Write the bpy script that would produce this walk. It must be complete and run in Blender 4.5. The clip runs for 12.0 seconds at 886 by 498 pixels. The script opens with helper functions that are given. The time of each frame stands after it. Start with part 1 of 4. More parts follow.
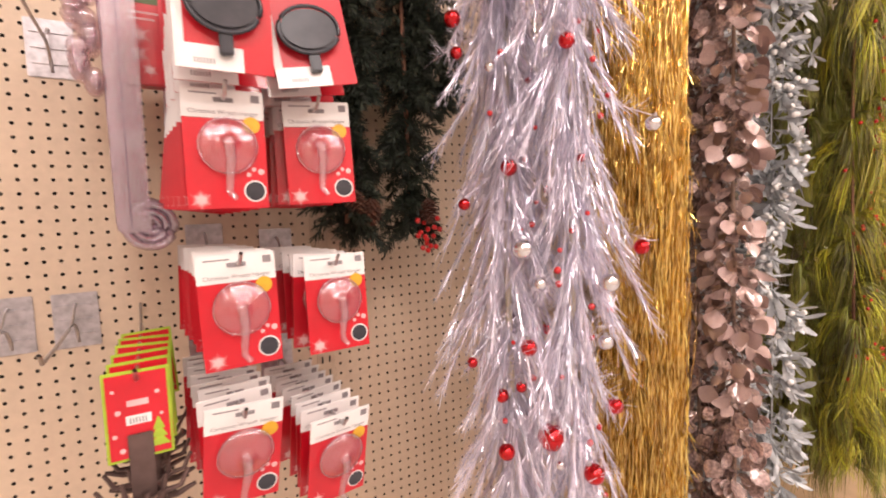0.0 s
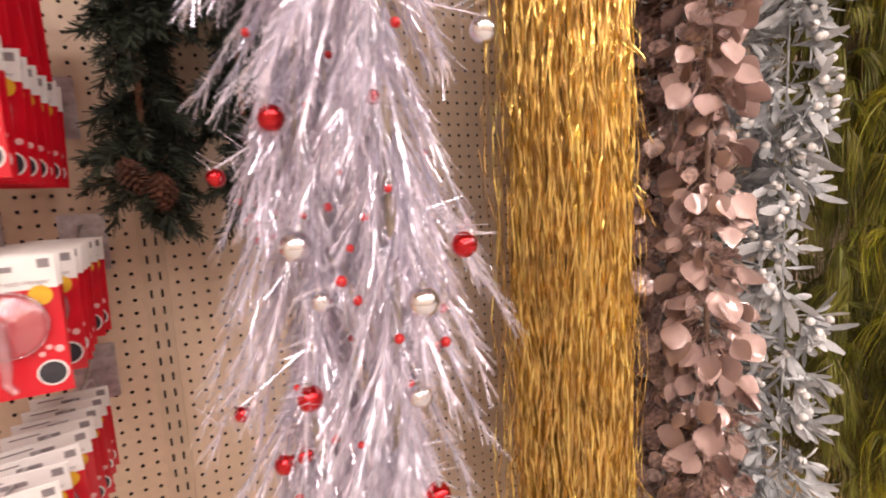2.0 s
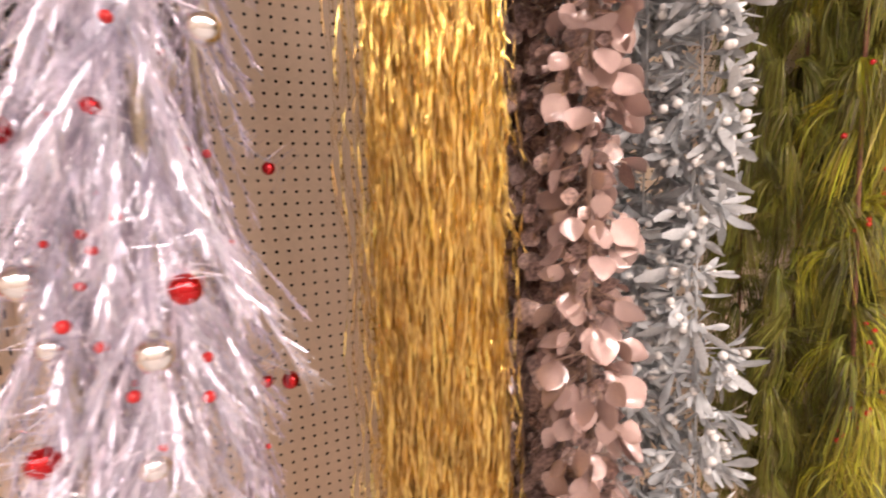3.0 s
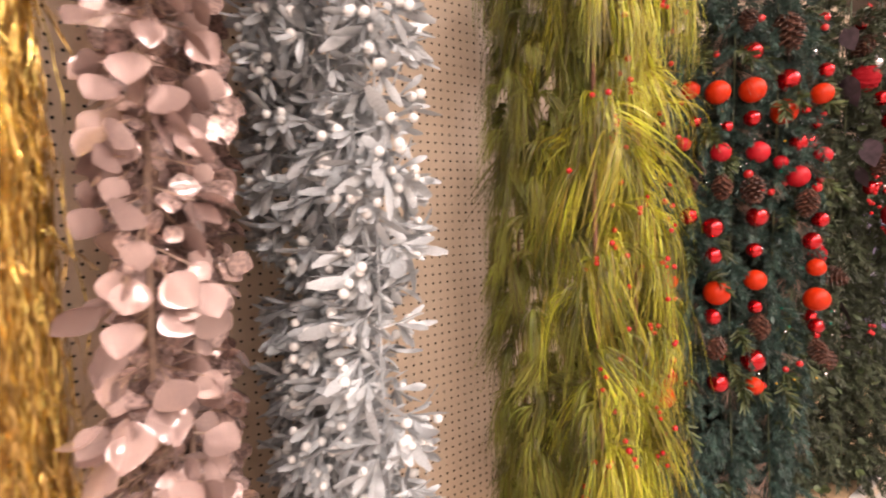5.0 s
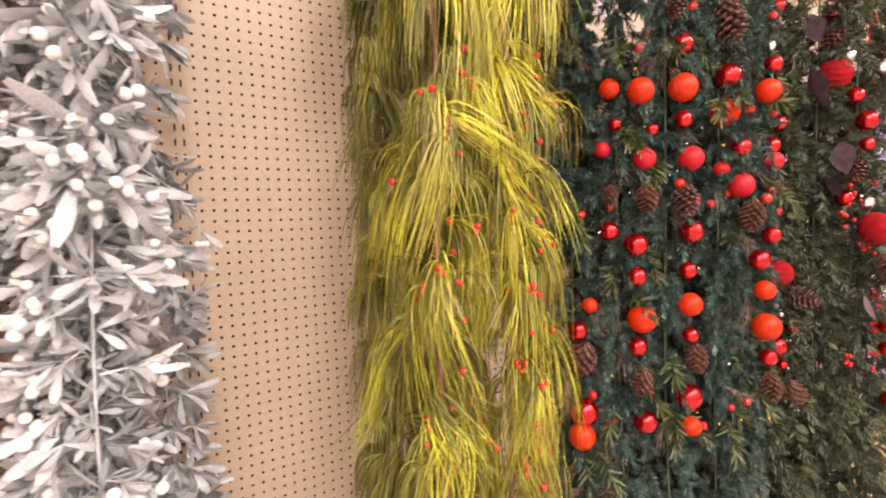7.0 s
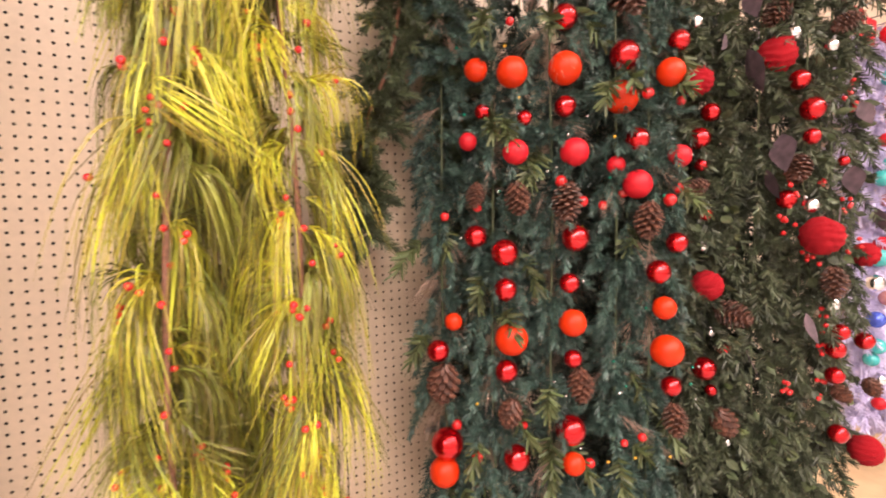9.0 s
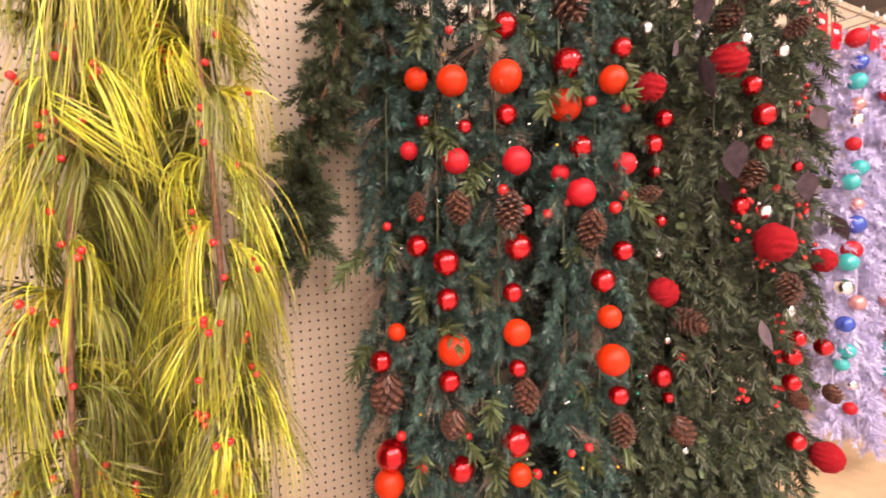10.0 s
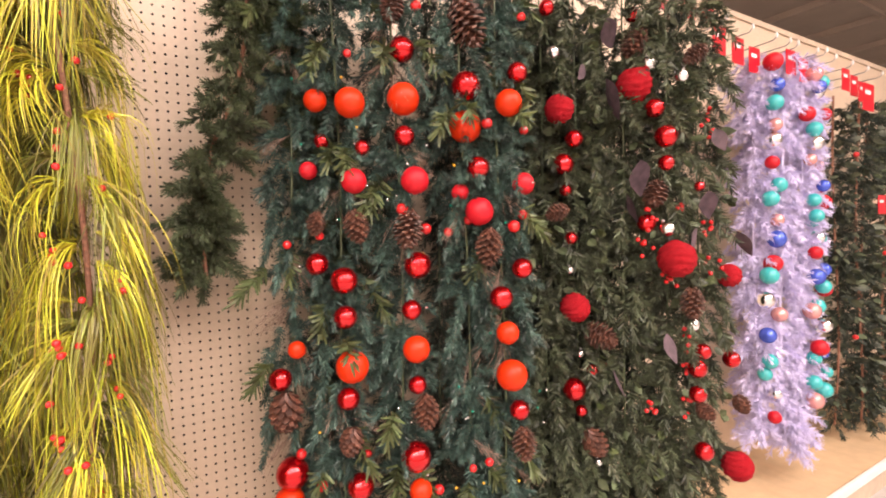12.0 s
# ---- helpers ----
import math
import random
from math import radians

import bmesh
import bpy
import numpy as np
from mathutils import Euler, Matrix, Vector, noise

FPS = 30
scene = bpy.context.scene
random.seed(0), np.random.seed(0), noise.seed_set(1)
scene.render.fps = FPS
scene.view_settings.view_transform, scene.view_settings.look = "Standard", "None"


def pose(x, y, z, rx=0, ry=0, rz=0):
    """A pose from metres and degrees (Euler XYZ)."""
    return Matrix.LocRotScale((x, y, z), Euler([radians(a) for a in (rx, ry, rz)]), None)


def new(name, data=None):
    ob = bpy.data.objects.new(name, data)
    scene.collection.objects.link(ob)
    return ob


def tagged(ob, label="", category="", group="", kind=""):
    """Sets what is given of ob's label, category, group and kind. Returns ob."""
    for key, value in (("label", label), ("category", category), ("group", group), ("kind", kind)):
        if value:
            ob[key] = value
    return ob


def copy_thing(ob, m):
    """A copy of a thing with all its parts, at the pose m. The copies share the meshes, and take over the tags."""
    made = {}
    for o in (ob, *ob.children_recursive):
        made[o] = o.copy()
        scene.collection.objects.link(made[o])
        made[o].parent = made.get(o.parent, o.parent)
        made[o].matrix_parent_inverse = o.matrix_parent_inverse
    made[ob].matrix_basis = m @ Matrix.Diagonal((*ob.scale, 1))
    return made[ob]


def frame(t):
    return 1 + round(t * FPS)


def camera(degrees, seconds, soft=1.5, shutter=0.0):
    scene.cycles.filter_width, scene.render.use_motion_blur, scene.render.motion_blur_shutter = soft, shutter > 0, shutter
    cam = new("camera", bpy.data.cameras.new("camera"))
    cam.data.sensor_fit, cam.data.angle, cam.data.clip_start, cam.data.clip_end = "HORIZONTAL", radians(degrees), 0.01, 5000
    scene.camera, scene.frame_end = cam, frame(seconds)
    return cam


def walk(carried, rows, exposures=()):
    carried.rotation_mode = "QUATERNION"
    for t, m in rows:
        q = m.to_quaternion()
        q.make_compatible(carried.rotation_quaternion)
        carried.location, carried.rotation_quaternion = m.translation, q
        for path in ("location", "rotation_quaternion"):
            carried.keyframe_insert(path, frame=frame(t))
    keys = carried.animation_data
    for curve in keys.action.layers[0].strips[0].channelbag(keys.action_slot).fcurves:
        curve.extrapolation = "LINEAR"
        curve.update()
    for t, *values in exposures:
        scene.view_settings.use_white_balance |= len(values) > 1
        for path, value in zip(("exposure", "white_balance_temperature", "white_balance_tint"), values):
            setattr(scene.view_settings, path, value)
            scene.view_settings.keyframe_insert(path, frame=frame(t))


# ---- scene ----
cam = camera(85.67, 12.0, soft=1.9, shutter=0.5)
PATH = [
    (0.0, pose(0.001, -1.147, 1.450, 85.43, 2.04, -31.43)),
    (0.5, pose(0.088, -1.133, 1.444, 84.44, 1.91, -30.69)),
    (1.0, pose(0.219, -1.113, 1.446, 83.67, 1.40, -29.29)),
    (1.5, pose(0.353, -1.085, 1.445, 83.31, 2.04, -27.25)),
    (2.0, pose(0.468, -1.059, 1.436, 82.61, 3.08, -25.29)),
    (2.5, pose(0.586, -1.055, 1.435, 82.53, 3.05, -24.69)),
    (3.0, pose(0.708, -1.075, 1.451, 82.86, 2.08, -25.27)),
    (3.5, pose(0.821, -1.086, 1.452, 83.66, 1.60, -27.33)),
    (5.5, pose(1.279, -1.190, 1.452, 86.50, 2.39, -35.18)),
    (6.0, pose(1.364, -1.209, 1.451, 86.88, 3.05, -34.82)),
    (6.5, pose(1.484, -1.230, 1.456, 87.24, 2.73, -33.12)),
    (8.5, pose(1.964, -1.310, 1.459, 85.88, 1.24, -27.48)),
    (9.0, pose(2.089, -1.324, 1.463, 86.50, 1.37, -28.16)),
    (9.5, pose(2.167, -1.345, 1.468, 86.73, 1.70, -28.39)),
    (10.0, pose(2.217, -1.382, 1.475, 86.86, 1.71, -28.25)),
    (10.5, pose(2.283, -1.431, 1.491, 86.73, 1.26, -28.58)),
    (11.0, pose(2.344, -1.468, 1.499, 86.90, 0.98, -29.29)),
    (11.5, pose(2.377, -1.485, 1.490, 87.53, 1.23, -29.92)),
    (12.0, pose(2.384, -1.498, 1.490, 87.99, 1.68, -30.48)),
]
walk(cam, PATH, exposures=[(0.0, -0.76), (1.5, -0.82), (2.5, -0.72), (3.5, -0.55), (5.5, -0.34), (8.5, 0.06), (12.0, 0.03)])

# ---- world and light ----
world = bpy.data.worlds.new("store_air")
scene.world = world
world.use_nodes = True
world.node_tree.nodes["Background"].inputs[0].default_value = (1.0, 0.9, 0.82, 1)
world.node_tree.nodes["Background"].inputs[1].default_value = 0.15

LAMP_POWER = 104.0
CEILING_Z = 4.2


def strip_lamp(x, y):
    data = bpy.data.lights.new("fluorescent_lamp", "AREA")
    data.shape, data.size, data.size_y = "RECTANGLE", 1.25, 0.5
    data.energy, data.color = LAMP_POWER, (1.0, 0.86, 0.82)
    lamp = new("fluorescent_lamp", data)
    lamp.matrix_world = pose(x, y, CEILING_Z - 0.14)
    return lamp


LAMP_SPOTS = [(x, y) for x in (-2.5, -0.3, 1.9, 4.1, 6.3) for y in (-2.9, -4.6)]
for lx, ly in LAMP_SPOTS:
    strip_lamp(lx, ly)

# ---- materials ----


def material(name, color, rough=0.6, metal=0.0, vary=0.15, scale=30.0, bump=0.0, bump_scale=200.0, island=0.0, hue=0.0,
             coat=0.0, sheen=0.0, second=None, stain=0.0, transmission=0.0, alpha=1.0, spec=0.5):
    m = bpy.data.materials.new(name)
    m.use_nodes = True
    nt = m.node_tree
    b = nt.nodes["Principled BSDF"]
    b.inputs["Roughness"].default_value = rough
    b.inputs["Metallic"].default_value = metal
    b.inputs["Coat Weight"].default_value = coat
    b.inputs["Sheen Weight"].default_value = sheen
    b.inputs["Transmission Weight"].default_value = transmission
    b.inputs["Alpha"].default_value = alpha
    b.inputs["Specular IOR Level"].default_value = spec
    tc = nt.nodes.new("ShaderNodeTexCoord")
    n1 = nt.nodes.new("ShaderNodeTexNoise")
    n1.inputs["Scale"].default_value = scale
    n1.inputs["Detail"].default_value = 5
    nt.links.new(tc.outputs["Object"], n1.inputs["Vector"])
    mix = nt.nodes.new("ShaderNodeMix")
    mix.data_type = "RGBA"
    c2 = second or tuple(c * (1 - vary * 1.6) for c in color)
    mix.inputs[6].default_value = (*color, 1)
    mix.inputs[7].default_value = (*c2, 1)
    ramp = nt.nodes.new("ShaderNodeMapRange")
    ramp.inputs[1].default_value, ramp.inputs[2].default_value = 0.35, 0.68
    nt.links.new(n1.outputs["Fac"], ramp.inputs[0])
    nt.links.new(ramp.outputs[0], mix.inputs[0])
    out = mix.outputs[2]
    if stain:
        n2 = nt.nodes.new("ShaderNodeTexNoise")
        n2.inputs["Scale"].default_value = 2.3
        n2.inputs["Detail"].default_value = 8
        nt.links.new(tc.outputs["Object"], n2.inputs["Vector"])
        mr = nt.nodes.new("ShaderNodeMapRange")
        mr.inputs[1].default_value, mr.inputs[2].default_value = 0.3, 0.7
        mr.inputs[3].default_value, mr.inputs[4].default_value = 1 - stain, 1 + stain * 0.3
        nt.links.new(n2.outputs["Fac"], mr.inputs[0])
        hs = nt.nodes.new("ShaderNodeHueSaturation")
        nt.links.new(mr.outputs[0], hs.inputs["Value"])
        nt.links.new(out, hs.inputs["Color"])
        out = hs.outputs[0]
    if island or hue:
        geo = nt.nodes.new("ShaderNodeNewGeometry")
        hs = nt.nodes.new("ShaderNodeHueSaturation")
        for key, amount, mid in (("Value", island, 1.0), ("Hue", hue, 0.5)):
            mr = nt.nodes.new("ShaderNodeMapRange")
            mr.inputs[3].default_value, mr.inputs[4].default_value = mid - amount, mid + amount
            nt.links.new(geo.outputs["Random Per Island"], mr.inputs[0])
            nt.links.new(mr.outputs[0], hs.inputs[key])
        nt.links.new(out, hs.inputs["Color"])
        out = hs.outputs[0]
    nt.links.new(out, b.inputs["Base Color"])
    if bump:
        n3 = nt.nodes.new("ShaderNodeTexNoise")
        n3.inputs["Scale"].default_value = bump_scale
        n3.inputs["Detail"].default_value = 4
        nt.links.new(tc.outputs["Object"], n3.inputs["Vector"])
        bp = nt.nodes.new("ShaderNodeBump")
        bp.inputs["Strength"].default_value = bump
        bp.inputs["Distance"].default_value = 0.004
        nt.links.new(n3.outputs["Fac"], bp.inputs["Height"])
        nt.links.new(bp.outputs[0], b.inputs["Normal"])
    return m


M_BOARD = material("painted_hardboard", (0.66, 0.52, 0.385), 0.42, vary=0.05, scale=60, bump=0.02, bump_scale=900, stain=0.1)
# Near-black that stands for the shade inside holes and slots.
M_DARK = material("dark_hole_shade", (0.05, 0.04, 0.035), 0.9)
M_POST = material("tan_steel_post", (0.62, 0.49, 0.36), 0.5, vary=0.08, scale=25, stain=0.12)
M_DECK = material("tan_deck_paint", (0.66, 0.46, 0.27), 0.55, vary=0.08, scale=15, stain=0.15)
M_EDGE = material("white_edge_strip", (0.78, 0.74, 0.7), 0.4, vary=0.05)
M_FLOOR = material("vinyl_floor_tile", (0.52, 0.48, 0.45), 0.35, vary=0.12, scale=12, stain=0.12)
M_CEIL = material("acoustic_ceiling", (0.6, 0.49, 0.4), 0.9, vary=0.12, scale=90, bump=0.3, bump_scale=120, stain=0.12)
M_BEAM = material("ceiling_beam_paint", (0.42, 0.36, 0.3), 0.7, vary=0.1)
M_WALL = material("unseen_wall_paint", (0.7, 0.62, 0.55), 0.7, vary=0.06, stain=0.1)
M_STEEL = material("zinc_steel", (0.62, 0.6, 0.6), 0.32, metal=1.0, vary=0.15, scale=80)
M_PLATE = material("galvanised_plate", (0.55, 0.53, 0.56), 0.38, metal=0.8, vary=0.2, scale=70)
M_WHITETIP = material("white_plastic_tip", (0.85, 0.83, 0.8), 0.4)
# Plain dark green pine; inner needles use it as painted shade.
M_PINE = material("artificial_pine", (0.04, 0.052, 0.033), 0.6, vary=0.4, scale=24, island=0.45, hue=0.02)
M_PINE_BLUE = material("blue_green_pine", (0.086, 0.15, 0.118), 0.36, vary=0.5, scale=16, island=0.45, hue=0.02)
M_PINE_MID = material("mid_green_pine", (0.11, 0.135, 0.066), 0.5, vary=0.4, scale=16, island=0.4, hue=0.02)
M_PINE_OLIVE = material("olive_pine", (0.105, 0.122, 0.066), 0.5, vary=0.5, scale=14, island=0.4, hue=0.025)
M_LEAF_LIGHT = material("pale_green_leaf", (0.11, 0.135, 0.05), 0.5, vary=0.35, scale=20, island=0.25, hue=0.02)
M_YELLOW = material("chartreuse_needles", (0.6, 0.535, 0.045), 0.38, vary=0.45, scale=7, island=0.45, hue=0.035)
# Chartreuse darkened towards olive: shade among the inner needles is in this colour.
M_YELLOW_SHADE = material("shaded_chartreuse_needles", (0.265, 0.25, 0.04), 0.45, vary=0.45, scale=8, island=0.5, hue=0.04)
M_STEM = material("brown_wrapped_stem", (0.33, 0.15, 0.09), 0.7, vary=0.3, scale=120, bump=0.5, bump_scale=150)
M_STEM_PALE = material("pale_wire_stem", (0.52, 0.44, 0.32), 0.6, vary=0.2, scale=120, bump=0.4, bump_scale=150)
M_STEM_TAUPE = material("taupe_stem", (0.36, 0.24, 0.18), 0.6, vary=0.25, scale=100)
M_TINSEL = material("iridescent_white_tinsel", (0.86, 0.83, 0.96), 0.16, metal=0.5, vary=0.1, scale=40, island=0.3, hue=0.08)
# Dimmer copy of the white tinsel; shade between strands is in the colour.
M_TINSEL_SHADE = material("shaded_lilac_tinsel", (0.74, 0.67, 0.8), 0.3, metal=0.3, vary=0.15, scale=40, island=0.3, hue=0.05)
M_GOLD = material("gold_tinsel", (0.92, 0.64, 0.2), 0.22, metal=0.75, vary=0.2, scale=25, island=0.35, hue=0.015)
# The gold at half brightness: shade deep in the tinsel, as colour.
M_GOLD_SHADE = material("shaded_inner_gold", (0.46, 0.29, 0.07), 0.35, metal=0.5, vary=0.3, scale=25, island=0.4)
M_CHAMP = material("champagne_glitter_leaf", (0.62, 0.435, 0.39), 0.14, metal=0.4, vary=0.45, scale=140, bump=0.25, bump_scale=260, island=0.35, coat=0.9)
M_SILVERLEAF = material("frosted_silver_leaf", (0.57, 0.59, 0.6), 0.45, metal=0.1, vary=0.28, scale=40, island=0.3)
M_PEARL = material("pearl_berry", (0.85, 0.83, 0.8), 0.2, vary=0.05, coat=0.6)
M_RED_SHINY = material("shiny_red_ball", (0.6, 0.006, 0.012), 0.1, metal=0.85, vary=0.1, coat=0.6)
M_RED_MATTE = material("satin_red_ball", (0.52, 0.008, 0.018), 0.5, vary=0.15, scale=60, spec=0.3)
M_RED_FELT = material("wound_red_yarn", (0.5, 0.01, 0.02), 0.85, vary=0.3, scale=80, bump=0.8, bump_scale=180, spec=0.2)
M_ORANGE = material("satin_orange_ball", (0.6, 0.03, 0.003), 0.42, vary=0.12, scale=60, spec=0.25)
M_BERRY = material("red_berry", (0.62, 0.012, 0.014), 0.3, vary=0.2, coat=0.3)
M_BERRY_O = material("orange_red_berry", (0.75, 0.05, 0.02), 0.35, vary=0.2, coat=0.3)
M_SILVER = material("silver_mirror_ball", (0.92, 0.91, 0.92), 0.16, metal=1.0, vary=0.1)
M_CONE = material("pine_cone_brown", (0.13, 0.05, 0.03), 0.5, vary=0.35, scale=9, island=0.4, second=(0.05, 0.02, 0.012))
M_MAUVE = material("mauve_velvet_leaf", (0.11, 0.07, 0.083), 0.75, vary=0.3, scale=40, bump=0.3, bump_scale=60)
M_FLOCK = material("lilac_white_needles", (0.66, 0.6, 0.83), 0.6, vary=0.06, scale=20, island=0.12)
M_TEAL = material("teal_ball", (0.05, 0.46, 0.46), 0.3, vary=0.2, coat=0.3)
M_GREENB = material("emerald_ball", (0.01, 0.3, 0.19), 0.15, metal=0.5, vary=0.2)
M_BLUEB = material("blue_ball", (0.08, 0.13, 0.6), 0.2, metal=0.4, vary=0.2)
M_PINKB = material("pink_ball", (0.75, 0.35, 0.33), 0.2, metal=0.4, vary=0.2)
M_CARD_RED = material("printed_red_card", (0.6, 0.004, 0.018), 0.35, vary=0.1, scale=20, coat=0.4)
M_CARD_WHITE = material("printed_white_card", (0.8, 0.78, 0.76), 0.4, vary=0.04, coat=0.3)
M_CARD_GREY = material("plain_card_back", (0.5, 0.47, 0.46), 0.6, vary=0.08)
M_INK = material("grey_ink", (0.28, 0.25, 0.26), 0.6)
M_BLACK = material("black_plastic", (0.045, 0.045, 0.055), 0.25, vary=0.2)
M_YELLOW_STICKER = material("yellow_sticker", (0.75, 0.42, 0.03), 0.4)
M_LIME = material("lime_card_border", (0.4, 0.55, 0.04), 0.45)
M_BRONZE = material("bronze_metal", (0.16, 0.105, 0.095), 0.38, metal=0.6, vary=0.25)
M_PINKPRINT = material("pale_pink_print", (0.85, 0.5, 0.5), 0.4)


def clear_plastic(name, tint, alpha_mix):
    m = bpy.data.materials.new(name)
    m.use_nodes = True
    nt = m.node_tree
    for n in list(nt.nodes):
        nt.nodes.remove(n)
    out = nt.nodes.new("ShaderNodeOutputMaterial")
    mix = nt.nodes.new("ShaderNodeMixShader")
    tr = nt.nodes.new("ShaderNodeBsdfTransparent")
    tr.inputs[0].default_value = (*tint, 1)
    pb = nt.nodes.new("ShaderNodeBsdfPrincipled")
    pb.inputs["Base Color"].default_value = (0.78, 0.72, 0.77, 1)
    pb.inputs["Metallic"].default_value = 0.75
    pb.inputs["Roughness"].default_value = 0.1
    noise_n = nt.nodes.new("ShaderNodeTexNoise")
    noise_n.inputs["Scale"].default_value = 45
    bp = nt.nodes.new("ShaderNodeBump")
    bp.inputs["Strength"].default_value = 0.25
    nt.links.new(noise_n.outputs["Fac"], bp.inputs["Height"])
    nt.links.new(bp.outputs[0], pb.inputs["Normal"])
    mix.inputs[0].default_value = alpha_mix
    nt.links.new(tr.outputs[0], mix.inputs[1])
    nt.links.new(pb.outputs[0], mix.inputs[2])
    nt.links.new(mix.outputs[0], out.inputs[0])
    return m


M_CLEAR = clear_plastic("clear_plastic", (0.94, 0.87, 0.89), 0.26)
M_CANE = clear_plastic("cane_plastic", (0.86, 0.8, 0.86), 0.33)
# Raw brown hardboard, darkened further for the shade inside the holes.
M_RIM = material("shaded_hardboard_edge", (0.06, 0.035, 0.02), 0.9)

# ---- mesh helpers ----
rng = np.random.default_rng(7)


def fast_mesh(name, verts, quads, mat, smooth=False):
    verts = np.asarray(verts, dtype=np.float32).reshape(-1, 3)
    quads = np.asarray(quads, dtype=np.int32)
    k = quads.shape[1]
    me = bpy.data.meshes.new(name)
    me.vertices.add(len(verts))
    me.vertices.foreach_set("co", verts.ravel())
    me.loops.add(quads.size)
    me.loops.foreach_set("vertex_index", quads.ravel())
    me.polygons.add(len(quads))
    me.polygons.foreach_set("loop_start", np.arange(0, quads.size, k, dtype=np.int32))
    me.polygons.foreach_set("use_smooth", np.full(len(quads), smooth, dtype=bool))
    me.update(calc_edges=True)
    me.materials.append(mat)
    return me


def put(name, me, parent=None, label="", m=None):
    ob = new(name, me)
    if m is not None:
        ob.matrix_basis = m
    if parent is not None:
        ob.parent = parent
    if label:
        ob["label"] = label
    return ob


def part(name, bm, mat, parent=None, label="", smooth=False, m=None):
    me = bpy.data.meshes.new(name)
    bm.to_mesh(me)
    bm.free()
    me.materials.append(mat)
    if smooth:
        me.polygons.foreach_set("use_smooth", np.ones(len(me.polygons), dtype=bool))
    return put(name, me, parent, label, m)


def thing(name, x, y, z, label, category, group=""):
    ob = new(name)
    ob.empty_display_size = 0.02
    ob.matrix_basis = pose(x, y, z)
    return tagged(ob, label, category, group)


def box(bm, x0, x1, y0, y1, z0, z1, bevel=0.0):
    made = bmesh.ops.create_cube(bm, size=1)["verts"]
    bmesh.ops.scale(bm, vec=(x1 - x0, y1 - y0, z1 - z0), verts=made)
    bmesh.ops.translate(bm, vec=((x0 + x1) / 2, (y0 + y1) / 2, (z0 + z1) / 2), verts=made)
    if bevel:
        bmesh.ops.bevel(bm, geom=list({e for v in made for e in v.link_edges}), offset=bevel, segments=2, affect="EDGES")


def box_mesh(*a, bevel=0.0):
    bm = bmesh.new()
    box(bm, *a, bevel=bevel)
    return bm


def unit(v):
    return v / np.maximum(np.linalg.norm(v, axis=-1, keepdims=True), 1e-9)


def strips(P, W, S):
    """Ribbons: P (N, K, 3) centre lines, W (N, K) half widths, S (N, 3) or (N, K, 3) side directions."""
    n, k = P.shape[:2]
    if S.ndim == 2:
        S = S[:, None, :]
    V = np.stack([P - S * W[..., None], P + S * W[..., None]], 2).reshape(-1, 3)
    base = (np.arange(n)[:, None] * k + np.arange(k - 1)[None]) * 2
    Q = np.stack([base, base + 1, base + 3, base + 2], -1).reshape(-1, 4)
    return V, Q


def join(chunks):
    off, vs, qs = 0, [], []
    for v, q in chunks:
        vs.append(v)
        qs.append(q + off)
        off += len(v)
    return np.concatenate(vs), np.concatenate(qs)


def tube(points, radius, sides=6, closed_taper=1.0):
    P = np.asarray(points, float)
    T = unit(np.gradient(P, axis=0))
    ref = np.where(np.abs(T[:, 2:3]) > 0.9, np.array([[1.0, 0, 0]]), np.array([[0, 0, 1.0]]))
    A = unit(np.cross(T, ref))
    B = np.cross(T, A)
    ang = np.linspace(0, 2 * np.pi, sides, endpoint=False)
    r = radius * np.linspace(1, closed_taper, len(P))
    V = P[:, None] + r[:, None, None] * (np.cos(ang)[None, :, None] * A[:, None] + np.sin(ang)[None, :, None] * B[:, None])
    k = len(P)
    i, j = np.meshgrid(np.arange(k - 1), np.arange(sides), indexing="ij")
    j2 = (j + 1) % sides
    Q = np.stack([i * sides + j, i * sides + j2, (i + 1) * sides + j2, (i + 1) * sides + j], -1).reshape(-1, 4)
    return V.reshape(-1, 3), Q


def tube_ob(name, points, radius, mat, parent, label="", sides=8, taper=1.0):
    v, q = tube(points, radius, sides, taper)
    return put(name, fast_mesh(name, v, q, mat, True), parent, label)


def sphere_mesh(name, mat, seg=20, rings=12, cap=False, groove=0.0):
    bm = bmesh.new()
    bmesh.ops.create_uvsphere(bm, u_segments=seg, v_segments=rings, radius=1)
    if groove:
        for v in bm.verts:
            v.co *= 1 + groove * math.sin(15 * v.co.z + 9 * v.co.x * (1 if v.co.y > 0 else -1) + 2 * math.sin(3 * v.co.y))
    me = bpy.data.meshes.new(name)
    bm.to_mesh(me)
    bm.free()
    me.polygons.foreach_set("use_smooth", np.ones(len(me.polygons), dtype=bool))
    me.materials.append(mat)
    return me


def cap_mesh():
    bm = bmesh.new()
    bmesh.ops.create_cone(bm, cap_ends=True, segments=12, radius1=0.24, radius2=0.22, depth=0.26, matrix=Matrix.Translation((0, 0, 1.08)))
    bmesh.ops.create_cone(bm, cap_ends=True, segments=8, radius1=0.07, radius2=0.05, depth=0.25, matrix=Matrix.Translation((0, 0, 1.3)))
    me = bpy.data.meshes.new("ball_cap")
    bm.to_mesh(me)
    bm.free()
    me.materials.append(M_STEEL)
    return me


CAP = cap_mesh()
BALLS = {}


